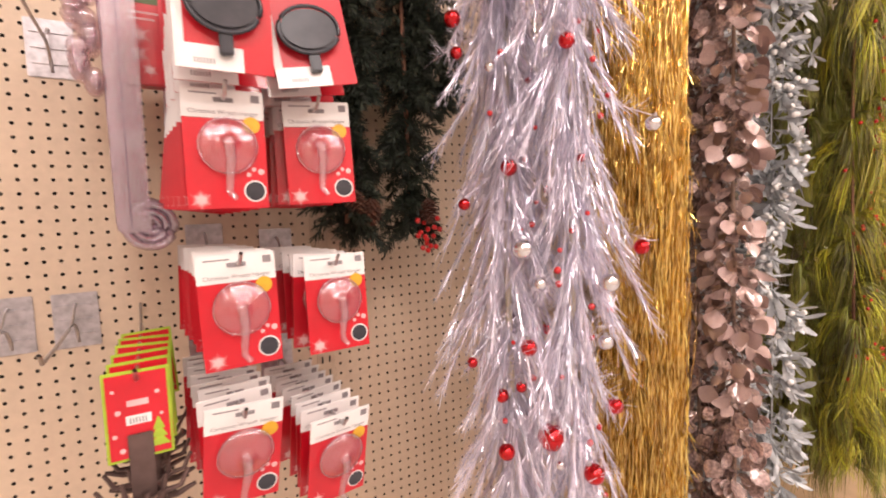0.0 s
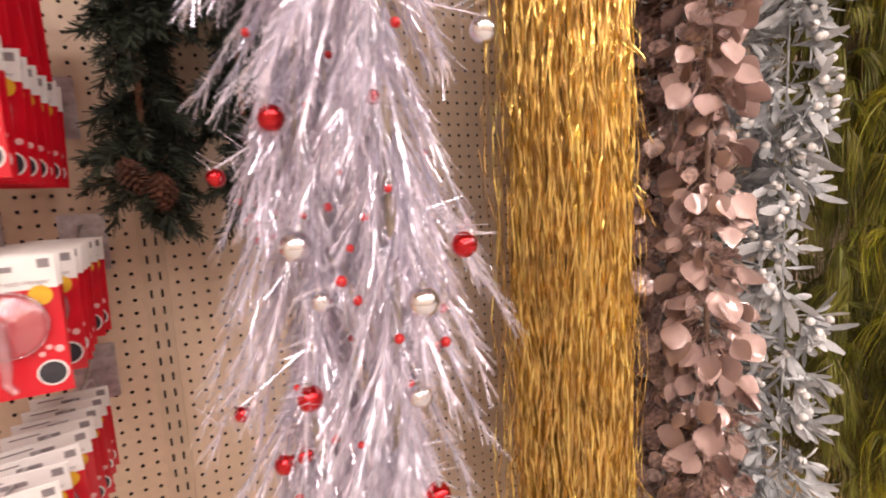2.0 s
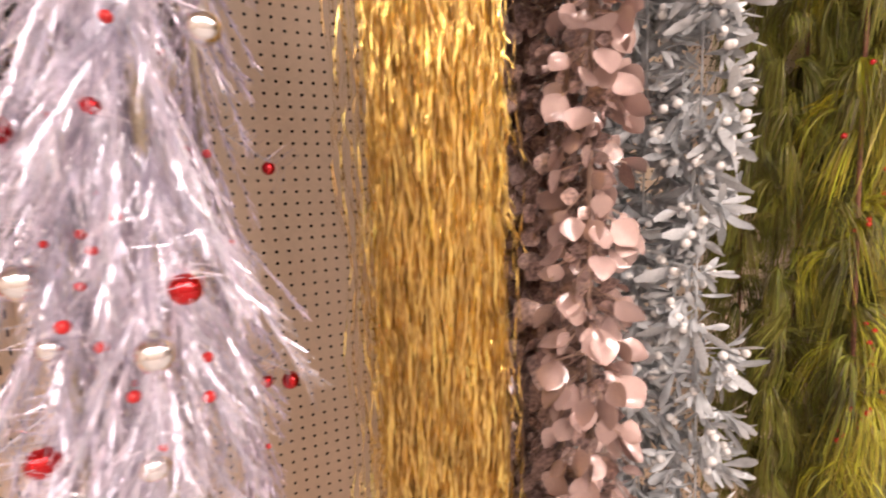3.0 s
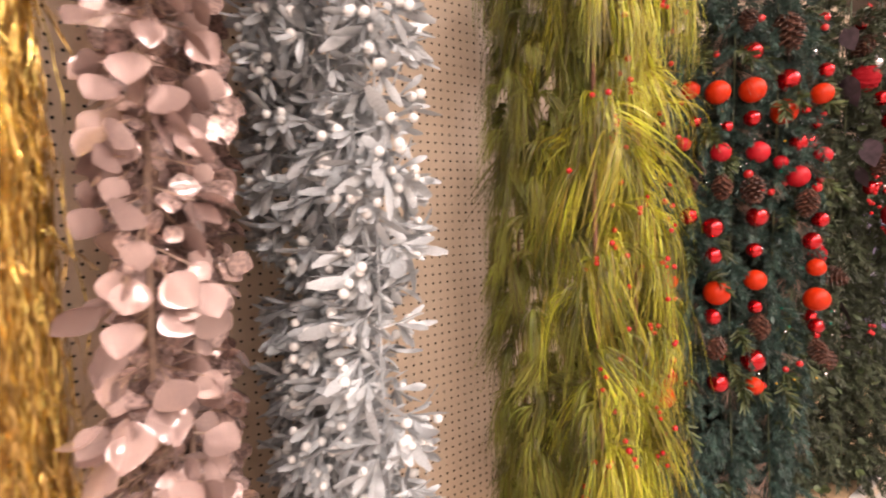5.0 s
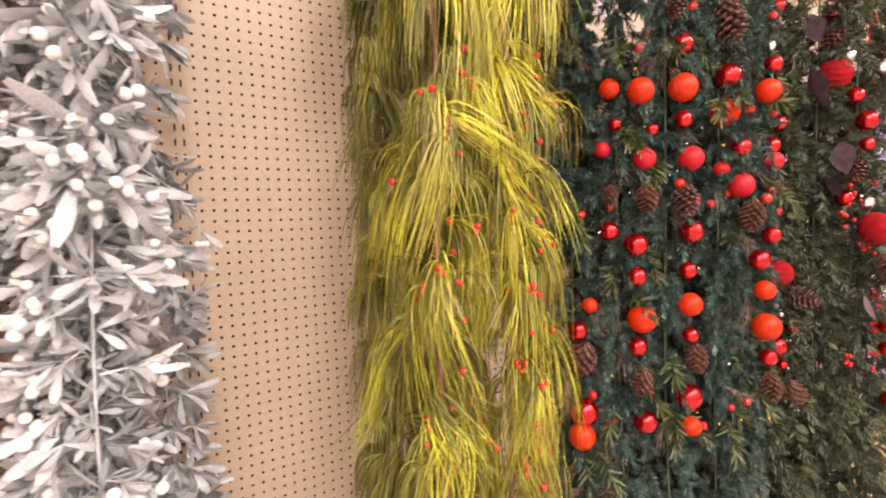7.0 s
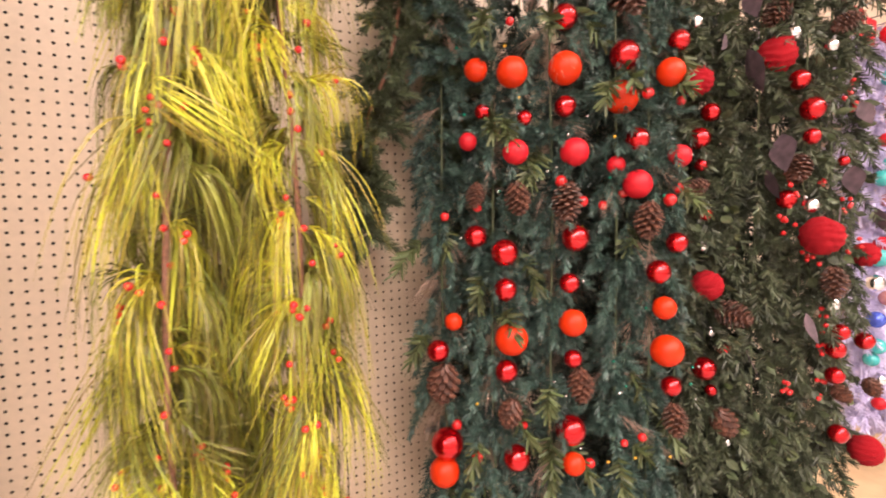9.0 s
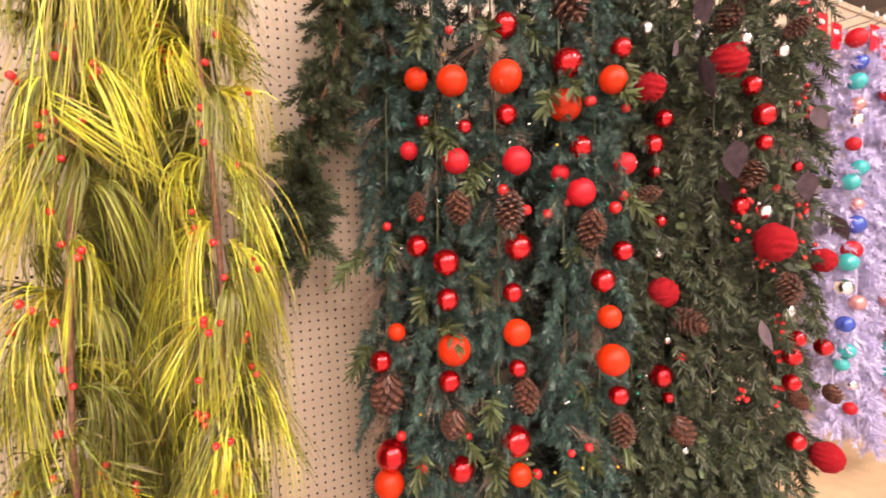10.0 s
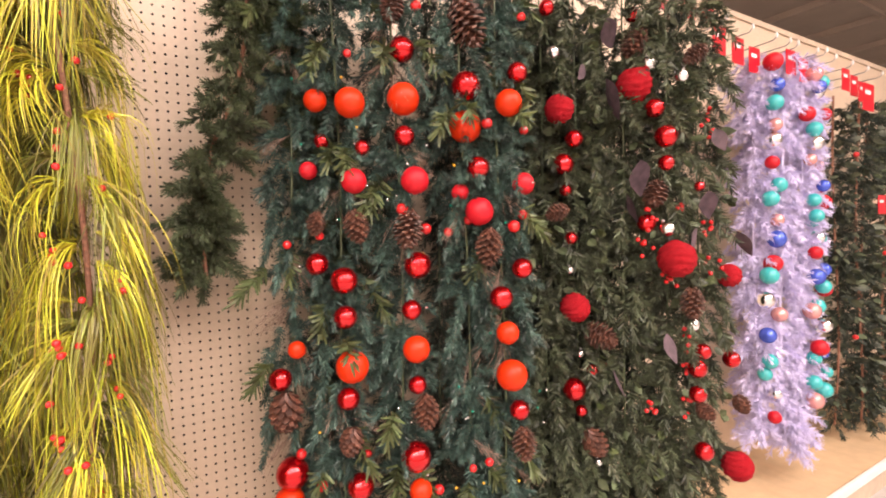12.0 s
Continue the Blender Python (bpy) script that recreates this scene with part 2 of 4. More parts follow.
def ball(parent, name, mat, x, y, z, r, cap=True, groove=0.0, label=""):
    big = r > 0.012
    key = (mat.name, groove, big)
    if key not in BALLS:
        BALLS[key] = sphere_mesh(name, mat, 44 if groove else 20 if big else 12, 32 if groove else 12 if big else 8, groove=groove)
    o = parent.matrix_basis.translation
    tilt = random.uniform(-25, 25)
    m = pose(x - o.x, y - o.y, z - o.z, tilt, random.uniform(-25, 25), random.uniform(0, 360)) @ Matrix.Diagonal((r, r, r, 1))
    ob = put(name, BALLS[key], parent, label, m)
    if cap:
        put("ball_cap", CAP, ob, "")
    return ob


def cone_mesh():
    """A pine cone of one unit half length, with overlapping woody scales in spirals."""
    V, Q = [], []
    n = 72
    core_v, core_q = tube([(0, 0, 0.85), (0, 0, 0.5), (0, 0, 0), (0, 0, -0.6), (0, 0, -0.95)], 0.2, 8)
    V.append(core_v)
    Q.append(core_q)
    off = len(core_v)
    up = np.array([0, 0, 1.0])
    for i in range(n):
        u = i / (n - 1)
        z = 0.88 - 1.78 * u
        rad = 0.56 * math.sin(math.pi * (0.14 + 0.8 * u)) ** 0.7
        a = i * 2.39996
        er, et = np.array([math.cos(a), math.sin(a), 0]), np.array([-math.sin(a), math.cos(a), 0])
        w = 0.115 * (0.55 + 0.6 * math.sin(math.pi * u))
        root = er * 0.12 + up * (z + 0.14)
        mid = er * rad * 0.8 + up * (z - 0.02)
        tip = er * rad * 1.12 + up * (z - 0.1)
        th = up * 0.035
        rows = [(root, 0.3 * w), (mid, w), (tip, 0.6 * w)]
        V.append(np.array([p + et * k + th * e for p, ww in rows for k, e in ((-ww, 1), (ww, 1), (ww, -1), (-ww, -1))]))
        Q.append(np.array([[0, 1, 5, 4], [4, 5, 9, 8], [3, 7, 6, 2], [7, 11, 10, 6], [8, 9, 10, 11], [0, 4, 7, 3], [4, 8, 11, 7], [1, 2, 6, 5], [5, 6, 10, 9]]) + off)
        off += 12
    return fast_mesh("pine_cone", np.concatenate(V), np.concatenate(Q), M_CONE)


CONE = cone_mesh()


def cone(parent, x, y, z, r, tilt=20):
    o = parent.matrix_basis.translation
    m = pose(x - o.x, y - o.y, z - o.z, random.uniform(-tilt, tilt), random.uniform(-tilt, tilt), random.uniform(0, 360)) @ Matrix.Diagonal((r * 1.2, r * 1.2, r, 1))
    return put("pine_cone", CONE, parent, "", m)


def rand_dirs(n, down=(0.0, 1.0)):
    a = rng.uniform(0, 2 * np.pi, n)
    z = -rng.uniform(*down, n)
    h = np.sqrt(np.maximum(0, 1 - z * z))
    return np.stack([np.cos(a) * h, np.sin(a) * h, z], 1)


def side_of(D):
    R = rng.normal(size=D.shape)
    return unit(np.cross(D, R))


def wavy_line(x, y, z0, z1, n, sway=0.02, phase=0.0):
    z = np.linspace(z0, z1, n)
    return np.stack([x + sway * np.sin(z * 4.1 + phase), y + sway * np.cos(z * 3.3 + phase), z], 1)


def pine_tips(roots, dirs, length, needles, needle_len, width, spread=0.75, droop=0.25):
    """Needled branch tips. roots, dirs (N, 3); returns ribbon chunks of their needles and wires."""
    n = len(roots)
    L = length * rng.uniform(0.6, 1.25, n)
    u = np.linspace(0.02, 1, needles)
    T = np.repeat(u[None], n, 0)
    ax = roots[:, None] + dirs[:, None] * (T * L[:, None])[..., None]
    ax[..., 2] -= droop * (T ** 2) * L[:, None]
    D = np.repeat(dirs[:, None], needles, 1).reshape(-1, 3)
    A = side_of(D)
    sp = spread * rng.uniform(0.7, 1.25, len(D))
    N = unit(D * np.cos(sp)[:, None] + A * np.sin(sp)[:, None])
    base = ax.reshape(-1, 3)
    ln = needle_len * rng.uniform(0.7, 1.2, len(D))
    P = np.stack([base, base + N * ln[:, None]], 1)
    W = np.array([[1.0, 0.55]]) * width * np.ones((len(D), 1))
    chunk = strips(P, W, side_of(N))
    return chunk


def brush_tips(roots, dirs, length, needles, nlen, width, droop=0.35):
    """Bottle-brush branch tips: short needles round a bending wire, closing towards its end."""
    n = len(roots)
    L = length * rng.uniform(0.65, 1.25, n)
    T = np.repeat(np.linspace(0.05, 1, needles)[None], n, 0)
    ax = roots[:, None] + dirs[:, None] * (T * L[:, None])[..., None]
    bend = droop * rng.uniform(0.3, 1.5, n)
    ax[..., 2] -= bend[:, None] * T ** 2 * L[:, None]
    D = np.repeat(dirs[:, None], needles, 1)
    D[..., 2] -= 2 * bend[:, None] * T
    D = unit(D.reshape(-1, 3))
    sp = (1.15 - 0.75 * T.reshape(-1) ** 2) * rng.uniform(0.8, 1.15, len(D))
    A = side_of(D)
    N = unit(D * np.cos(sp)[:, None] + A * np.sin(sp)[:, None])
    b = ax.reshape(-1, 3)
    ln = nlen * rng.uniform(0.75, 1.15, len(D))
    W = np.array([[1.0, 0.5]]) * width * np.ones((len(D), 1))
    return strips(np.stack([b, b + N * ln[:, None]], 1), W, side_of(N))


def cleared(chunk, spots):
    """Drops the needles that would stick through, or lie over the face of, the ornaments at spots."""
    v, q = chunk
    c = v.reshape(-1, 4, 3).mean(1)
    out = np.array([-0.45, -0.89, 0.0])
    keep = np.ones(len(c), bool)
    for x, y, z, r in spots:
        d = c - np.array([x, y, z])
        along = d @ out
        across = np.linalg.norm(d - along[:, None] * out, axis=1)
        keep &= ~((along > -0.6 * r) & (along < 0.14) & (across < r * rng.uniform(0.3, 1.15, len(c))))
    v = v.reshape(-1, 4, 3)[keep].reshape(-1, 3)
    return v, np.arange(len(v)).reshape(-1, 4)[:, [0, 1, 3, 2]]


def grown(name, chunks, mat, parent, label="", smooth=False, stuff=True):
    """World-space ribbons or tubes, joined into one part of the thing parent."""
    v, q = join(chunks) if isinstance(chunks, list) else chunks
    v = v - np.array(parent.matrix_basis.translation)[None]
    ob = put(name, fast_mesh(name, v, q, mat, smooth), parent, label)
    if stuff:
        ob["kind"] = "stuff"
    return ob


# ---- the large structure ----
X0, X1, WALL_TOP = -1.6, 9.6, 2.67
PITCH, PEG_R = 0.0254, 0.0036
DECK_Z, DECK_Y = 0.20, -0.52

floor = tagged(part("floor", box_mesh(-4, 14, -5.2, 0.6, -0.1, 0), M_FLOOR), "pale grey vinyl store floor in large tiles", "floor", kind="structure")
ceil_bm = bmesh.new()
box(ceil_bm, -4, 14, -5.2, 3.0, CEILING_Z, CEILING_Z + 0.1)
for i in range(15):
    box(ceil_bm, -4 + i * 1.22, -3.9 + i * 1.22, -5.2, 3.0, CEILING_Z - 0.08, CEILING_Z - 0.002)
for i in range(7):
    box(ceil_bm, -4, 14, -5.1 + i * 1.22, -5.04 + i * 1.22, CEILING_Z - 0.05, CEILING_Z - 0.004)
ceiling = tagged(part("ceiling", ceil_bm, M_CEIL), "taupe panelled store ceiling with beams", "ceiling", kind="structure")
# Unseen light walls, added to close the room and reflect in the foil.
for nm, b in (("unseen_wall_south", (-4, 14, -5.3, -5.2, 0, CEILING_Z)), ("unseen_wall_west", (-4.1, -4, -5.2, 3.0, 0, CEILING_Z)),
              ("unseen_wall_east", (14, 14.1, -5.2, 3.0, 0, CEILING_Z)), ("unseen_wall_north", (-4, 14, 3.0, 3.1, 0, CEILING_Z))):
    tagged(part(nm, box_mesh(*b), M_WALL), "unseen cream wall added to reflect in the foil", "wall", kind="structure")

UPRIGHTS = (0.346, 1.665, 2.984)


def perforated(name, xa, xb, za, zb):
    """A pegboard panel with real holes: an octagon through each square of the grid, with its rim."""
    nx, nz = int((xb - xa) / PITCH), int((zb - za) / PITCH)
    xs = (xa + xb) / 2 + (np.arange(nx) - (nx - 1) / 2) * PITCH
    zs = za + (np.arange(nz) + 0.5) * PITCH
    cx, cz = [a.ravel() for a in np.meshgrid(xs, zs, indexing="ij")]
    n = len(cx)
    a = np.arange(8) * np.pi / 4
    h = PITCH / 2
    sq = np.stack([np.clip(np.cos(a) * 1.4143, -1, 1) * h, np.clip(np.sin(a) * 1.4143, -1, 1) * h], 1)
    ring = np.stack([np.cos(a), np.sin(a)], 1) * PEG_R
    loc = np.concatenate([np.c_[sq, np.zeros(8)], np.c_[ring, np.zeros(8)], np.c_[ring, np.full(8, 0.005)]])
    V = np.stack([cx[:, None] + loc[None, :, 0], loc[None, :, 2] + np.zeros((n, 1)), cz[:, None] + loc[None, :, 1]], -1)
    j = np.arange(8)
    j2 = (j + 1) % 8
    q = np.concatenate([np.stack([j, j2, 8 + j2, 8 + j], 1), np.stack([8 + j, 8 + j2, 16 + j2, 16 + j], 1)])
    Q = (q[None] + (np.arange(n) * 24)[:, None, None]).reshape(-1, 4)
    bm = bmesh.new()
    fx0, fx1 = xs[0] - h, xs[-1] + h
    fz1 = zs[-1] + h
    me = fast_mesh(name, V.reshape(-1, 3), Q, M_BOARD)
    # Rim faces get the darkened edge colour, so holes look deep.
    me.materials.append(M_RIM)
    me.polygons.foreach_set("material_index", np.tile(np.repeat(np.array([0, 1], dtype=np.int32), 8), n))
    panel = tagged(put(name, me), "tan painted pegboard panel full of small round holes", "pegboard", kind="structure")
    if fx0 - xa > 0.001:
        box(bm, xa, fx0 - 0.0001, 0.0, 0.005, za, fz1)
        box(bm, fx1 + 0.0001, xb, 0.0, 0.005, za, fz1)
        part("panel_margin", bm, M_BOARD, panel)
    else:
        bm.free()
    return panel


POST_W = 0.021
EDGES = [X0 + 0.55, *UPRIGHTS]
for i in range(3):
    perforated("wall_pegboard", EDGES[i] + POST_W, EDGES[i + 1] - POST_W, DECK_Z, WALL_TOP - 0.03)
tagged(part("wall_board_east", box_mesh(UPRIGHTS[2] + POST_W, X1, 0, 0.006, DECK_Z, WALL_TOP - 0.03), M_BOARD), "tan painted back board of the display bay", "wall", kind="structure")
tagged(part("wall_board_west", box_mesh(X0 - 2, EDGES[0] - POST_W, 0, 0.006, DECK_Z, WALL_TOP - 0.03), M_BOARD), "tan painted back board of the display bay", "wall", kind="structure")
# Backing sheet coloured dark to give the peg holes their shade.
tagged(part("wall_backing", box_mesh(X0 - 2, X1, 0.012, 0.05, 0.0, WALL_TOP), M_DARK), "backing behind the pegboard, dark for the shade in its holes", "wall", kind="structure")
tagged(part("trim_top_rail", box_mesh(X0 - 2, X1, -0.012, 0.06, WALL_TOP - 0.03, WALL_TOP), M_POST), "tan steel top rail of the bay", "rail", kind="structure")

for ux in EDGES:
    post = tagged(part("trim_upright", box_mesh(ux - POST_W, ux + POST_W, -0.003, 0.011, DECK_Z, WALL_TOP - 0.03), M_POST), "tan slotted steel upright between pegboard panels", "upright", kind="structure")
    for sx in (-0.009, 0.009):
        # Slots are flat dark quads; the colour is their inner shade.
        chunks = []
        for k in range(62):
            z = 0.45 + k * 0.0335
            x = ux + sx
            vs = np.array([(x - 0.0022, -0.0045, z), (x + 0.0022, -0.0045, z), (x + 0.0022, -0.0045, z + 0.016), (x - 0.0022, -0.0045, z + 0.016)])
            chunks.append((vs, np.array([[0, 1, 2, 3]])))
        v, q = join(chunks)
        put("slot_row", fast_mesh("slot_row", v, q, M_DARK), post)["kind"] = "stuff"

tagged(part("base_deck", box_mesh(X0 - 2, X1, DECK_Y + 0.02, 0.0, DECK_Z - 0.03, DECK_Z, bevel=0.004), M_DECK), "tan painted base deck under the garlands", "shelf", kind="structure")
tagged(part("trim_deck_edge", box_mesh(X0 - 2, X1, DECK_Y, DECK_Y + 0.018, DECK_Z - 0.045, DECK_Z + 0.004, bevel=0.003), M_EDGE), "white edge strip along the base deck", "trim", kind="structure")
tagged(part("trim_kick_plate", box_mesh(X0 - 2, X1, DECK_Y + 0.05, DECK_Y + 0.07, 0, DECK_Z - 0.031), M_POST), "tan kick plate under the base deck", "trim", kind="structure")

# ceiling lamp housings
for lx, ly in LAMP_SPOTS:
    lamp = thing("ceiling_light", lx, ly, CEILING_Z - 0.125, "white fluorescent light troffer on the store ceiling", "ceiling light", "ceiling lights")
    part("housing", box_mesh(-0.66, 0.66, -0.28, 0.28, 0.0, 0.12, bevel=0.01), M_WHITETIP, lamp)

HOOK_Z = 2.27


def peg_hook(x, z, reach, plate=True, tip=True, label="zinc steel peg hook with a white tip on the pegboard"):
    """A double-wire display hook with its back plate."""
    hook = thing("peg_hook", x, 0.0, z, label, "peg hook", "peg hooks")
    if plate:
        part("back_plate", box_mesh(-0.036, 0.036, -0.004, -0.0005, -0.055, 0.05, bevel=0.0012), M_PLATE, hook, "ribbed galvanised plate")
        for k in range(3):
            part("plate_rib", box_mesh(-0.028, 0.028, -0.007, -0.004, 0.025 - k * 0.028, 0.028 - k * 0.028), M_PLATE, hook)
    tube_ob("wire", [(0, -0.004, -0.045), (0, -0.008, -0.03), (0, -0.03, -0.008), (0, -0.06, 0), (0, -reach * 0.6, -0.002), (0, -reach + 0.015, 0.0), (0, -reach, 0.015)], 0.0028, M_STEEL, hook)
    tube_ob("brace", [(0.0, -0.004, 0.03), (0, -0.02, 0.028), (0, -0.05, 0.008), (0, -0.08, 0.001)], 0.0025, M_STEEL, hook)
    if tip:
        part("tip", box_mesh(-0.006, 0.006, -reach - 0.004, -reach + 0.004, 0.008, 0.03, bevel=0.002), M_WHITETIP, hook, "white plastic tip")
    return hook


# ---- packages and hooks ----
for hx, hz, hr in ((-0.134, 1.775, 0.3), (-0.134, 1.268, 0.36), (-0.232, 1.27, 0.3)):
    peg_hook(hx, hz, hr, tip=False, label="bare zinc steel peg hook on the pegboard")


def disc_bm(r, depth, seg=24):
    bm = bmesh.new()
    bmesh.ops.create_cone(bm, cap_ends=True, segments=seg, radius1=r, radius2=r, depth=depth, matrix=pose(0, 0, 0, 90))
    return bm


def text_mesh(words, size, mat):
    cu = bpy.data.curves.new("words", "FONT")
    cu.body, cu.size, cu.align_x = words, size, "CENTER"
    ob = bpy.data.objects.new("words", cu)
    scene.collection.objects.link(ob)
    bpy.context.view_layer.update()
    me = bpy.data.meshes.new_from_object(ob.evaluated_get(bpy.context.evaluated_depsgraph_get()))
    bpy.data.objects.remove(ob)
    me.materials.clear()
    me.materials.append(mat)
    return me


TITLE = text_mesh("Christmas Wreath Hanger", 0.0079, M_INK)


def snowflake(size):
    """A flat printed snow crystal with six feathered arms."""
    bm = bmesh.new()
    ring = []
    for k in range(36):
        r = size * (1.0, 0.36, 0.74, 0.28, 0.74, 0.36)[k % 6]
        ring.append(bm.verts.new((r * math.sin(k * math.pi / 18), 0, r * math.cos(k * math.pi / 18))))
    bm.faces.new(ring)
    return bm


def suction_dome():
    bm = bmesh.new()
    prof = [(0.037, 0.0), (0.037, 0.005), (0.031, 0.009), (0.018, 0.014), (0.009, 0.016), (0.008, 0.022), (0.0, 0.023)]
    seg = 28
    rings = [[bm.verts.new((r * math.cos(a), -d, r * math.sin(a))) for a in [2 * math.pi * k / seg for k in range(seg)]] for r, d in prof[:-1]]
    tipv = bm.verts.new((0, -prof[-1][1], 0))
    for r0, r1 in zip(rings, rings[1:]):
        for k in range(seg):
            bm.faces.new((r0[k], r0[(k + 1) % seg], r1[(k + 1) % seg], r1[k]))
    for k in range(seg):
        bm.faces.new((rings[-1][k], rings[-1][(k + 1) % seg], tipv))
    return bm


def wreath_hanger_pack(x, y, z):
    """A carded clear suction-cup hanger, origin at the peg hole near the top."""
    p = thing("wreath_hanger_pack", x, y, z, "red carded clear suction cup wreath hanger on a hook", "hanger pack", "wreath hanger packs")
    w = 0.05
    part("card", box_mesh(-w, w, -0.001, 0.001, -0.14, -0.022, bevel=0.0004), M_CARD_RED, p, "red printed card")
    part("header", box_mesh(-w, w, -0.0012, 0.0012, -0.0219, 0.016, bevel=0.0004), M_CARD_WHITE, p, "white card header")
    part("peg_slot", box_mesh(-0.012, 0.012, -0.0017, -0.0013, -0.001, 0.005), M_INK, p)
    put("title", TITLE, p, "grey printed title", pose(0.0, -0.0016, -0.0165, 90))
    part("small_print", box_mesh(-0.04, -0.008, -0.0016, -0.0013, 0.0085, 0.0105), M_INK, p)
    part("small_print", box_mesh(0.034, 0.045, -0.0016, -0.0013, 0.001, 0.011), M_INK, p)
    part("snowflake", snowflake(0.015), M_PINKPRINT, p, "pale snowflake print", m=pose(-0.034, -0.0018, -0.128))
    part("photo_ring", disc_bm(0.0145, 0.0006), M_CARD_WHITE, p, m=pose(0.033, -0.0015, -0.117))
    part("photo", disc_bm(0.0125, 0.0006), M_BLACK, p, "small dark photo of a wreath", m=pose(0.033, -0.0021, -0.117))
    part("sticker", disc_bm(0.011, 0.0006), M_YELLOW_STICKER, p, "round yellow sticker", m=pose(0.033, -0.0021, -0.029))
    for k, (bx, bz) in enumerate(((0.026, -0.095), (0.033, -0.088), (0.042, -0.091))):
        part("print_dot", disc_bm(0.003 if k < 2 else 0.0042, 0.0005, 10), M_PINKPRINT, p, m=pose(bx, -0.0014, bz))
    dome = part("suction_cup", suction_dome(), M_CLEAR, p, "clear plastic suction cup", True, pose(0.002, -0.0025, -0.058))
    tube_ob("cup_rim", [(0.002 + 0.036 * math.cos(t), -0.007, -0.058 + 0.036 * math.sin(t)) for t in np.linspace(0, 2 * math.pi, 26)], 0.0016, M_CLEAR, p, "clear moulded rim", 6)
    tube_ob("clear_hook", [(0.0, -0.024, -0.05), (0.002, -0.026, -0.075), (0.0, -0.02, -0.1), (-0.002, -0.02, -0.118), (0.006, -0.024, -0.128)], 0.0075, M_CLEAR, p, "clear plastic hook", 10, 0.55)
    return p


def hung_stack(first, spots, back):
    """Copies of a pack along their hook, from the front one back towards the board."""
    for (x, y, z, turn, tilt, n) in spots:
        for k in range(n):
            copy_thing(first, pose(x + random.uniform(-0.004, 0.004) - 0.001 * k, y + k * back, z + random.uniform(-0.002, 0.002), random.uniform(-6, 2) + tilt, random.uniform(-3, 3), turn + random.uniform(-5, 5)))
        peg_hook(x - 0.002, z + 0.004, -y + 0.035, tip=False, label="zinc steel peg hook loaded with carded packs")


pack = wreath_hanger_pack(0.093, -0.452, 1.603)
hung_stack(pack, ((0.228, -0.405, 1.607, -12, 0, 8), (0.099, -0.452, 1.386, 0, 0, 8), (0.246, -0.40, 1.369, -2, 0, 8), (0.090, -0.47, 1.187, 6, 16, 8), (0.232, -0.44, 1.127, 10, 14, 8)), 0.043)
for k in range(1, 6):
    copy_thing(pack, pose(0.092 - k * 0.002, -0.452 + k * 0.045, 1.602, -3, 1.5 * k, -2))
peg_hook(0.093, 1.607, 0.487, tip=False, label="zinc steel peg hook loaded with carded packs")


def disc_hanger_pack(x, y, z, name="door_hanger_pack"):
    """A larger red card with a black oval door hanger on it."""
    p = thing(name, x, y, z, "red card with a black oval wreath hanger", "hanger pack", "black hanger packs")
    part("card", box_mesh(-0.056, 0.056, -0.001, 0.001, -0.075, 0.12, bevel=0.0005), M_CARD_RED, p, "red printed card")
    part("lower_panel", box_mesh(-0.056, 0.02, -0.0016, -0.0011, -0.075, -0.046), M_CARD_WHITE, p, "white lower print")
    part("side_panel", box_mesh(-0.056, -0.045, -0.0016, -0.0011, -0.0459, 0.03), M_CARD_WHITE, p, "white side print")
    for k in range(7):
        part("barcode_bar", box_mesh(-0.036 + k * 0.0035, -0.0345 + k * 0.0035, -0.0021, -0.0017, -0.068, -0.062), M_INK, p)
    bm = disc_bm(0.036, 0.012, 32)
    bmesh.ops.bevel(bm, geom=bm.edges[:], offset=0.003, segments=2, affect="EDGES")
    part("oval_pad", bm, M_BLACK, p, "black oval pad", m=pose(0, -0.008, 0.002) @ Matrix.Diagonal((1.12, 1, 0.86, 1)))
    tube_ob("rim", [(0.042 * math.cos(a), -0.012, 0.002 + 0.034 * math.sin(a)) for a in np.linspace(0, 2 * math.pi, 28)], 0.0028, M_BLACK, p, "grey rim")
    part("clip", box_mesh(-0.008, 0.008, -0.012, -0.002, -0.058, -0.028, bevel=0.002), M_BLACK, p)
    return p


dpack = disc_hanger_pack(0.094, -0.50, 1.704)
for k in range(1, 8):
    copy_thing(dpack, pose(0.092, -0.50 + k * 0.05, 1.70 - 0.002 * k, -8, random.uniform(-4, 4), 3))
    copy_thing(dpack, pose(0.212, -0.5 + k * 0.05, 1.71 - 0.003 * k, -8, -6 + random.uniform(-4, 4), -8))
peg_hook(0.095, 1.815, 0.54, plate=False, tip=False, label="zinc steel peg hook loaded with carded packs")
peg_hook(0.212, 1.822, 0.49, plate=False, tip=False, label="zinc steel peg hook loaded with carded packs")


def red_box_pack(x, y, z):
    p = thing("boxed_hanger", x, y, z, "red cardboard hanger box with snowflake print", "box")
    part("box_body", box_mesh(-0.034, 0.034, -0.014, 0.014, -0.08, 0.1, bevel=0.002), M_CARD_RED, p)
    part("picture", box_mesh(-0.028, 0.028, -0.0146, -0.0141, 0.05, 0.09), M_LEAF_LIGHT, p, "green wreath picture")
    part("text_bar", box_mesh(-0.026, 0.02, -0.0146, -0.0141, 0.034, 0.037), M_PINKPRINT, p)
    part("text_bar", box_mesh(-0.026, 0.012, -0.0146, -0.0141, 0.024, 0.027), M_PINKPRINT, p)
    for sx, sz, ss in ((-0.012, 0.0, 0.018), (-0.016, -0.03, 0.02), (0.0, -0.055, 0.013)):
        part("snowflake", snowflake(ss), M_PINKPRINT, p, m=pose(sx, -0.0148, sz))
    return p


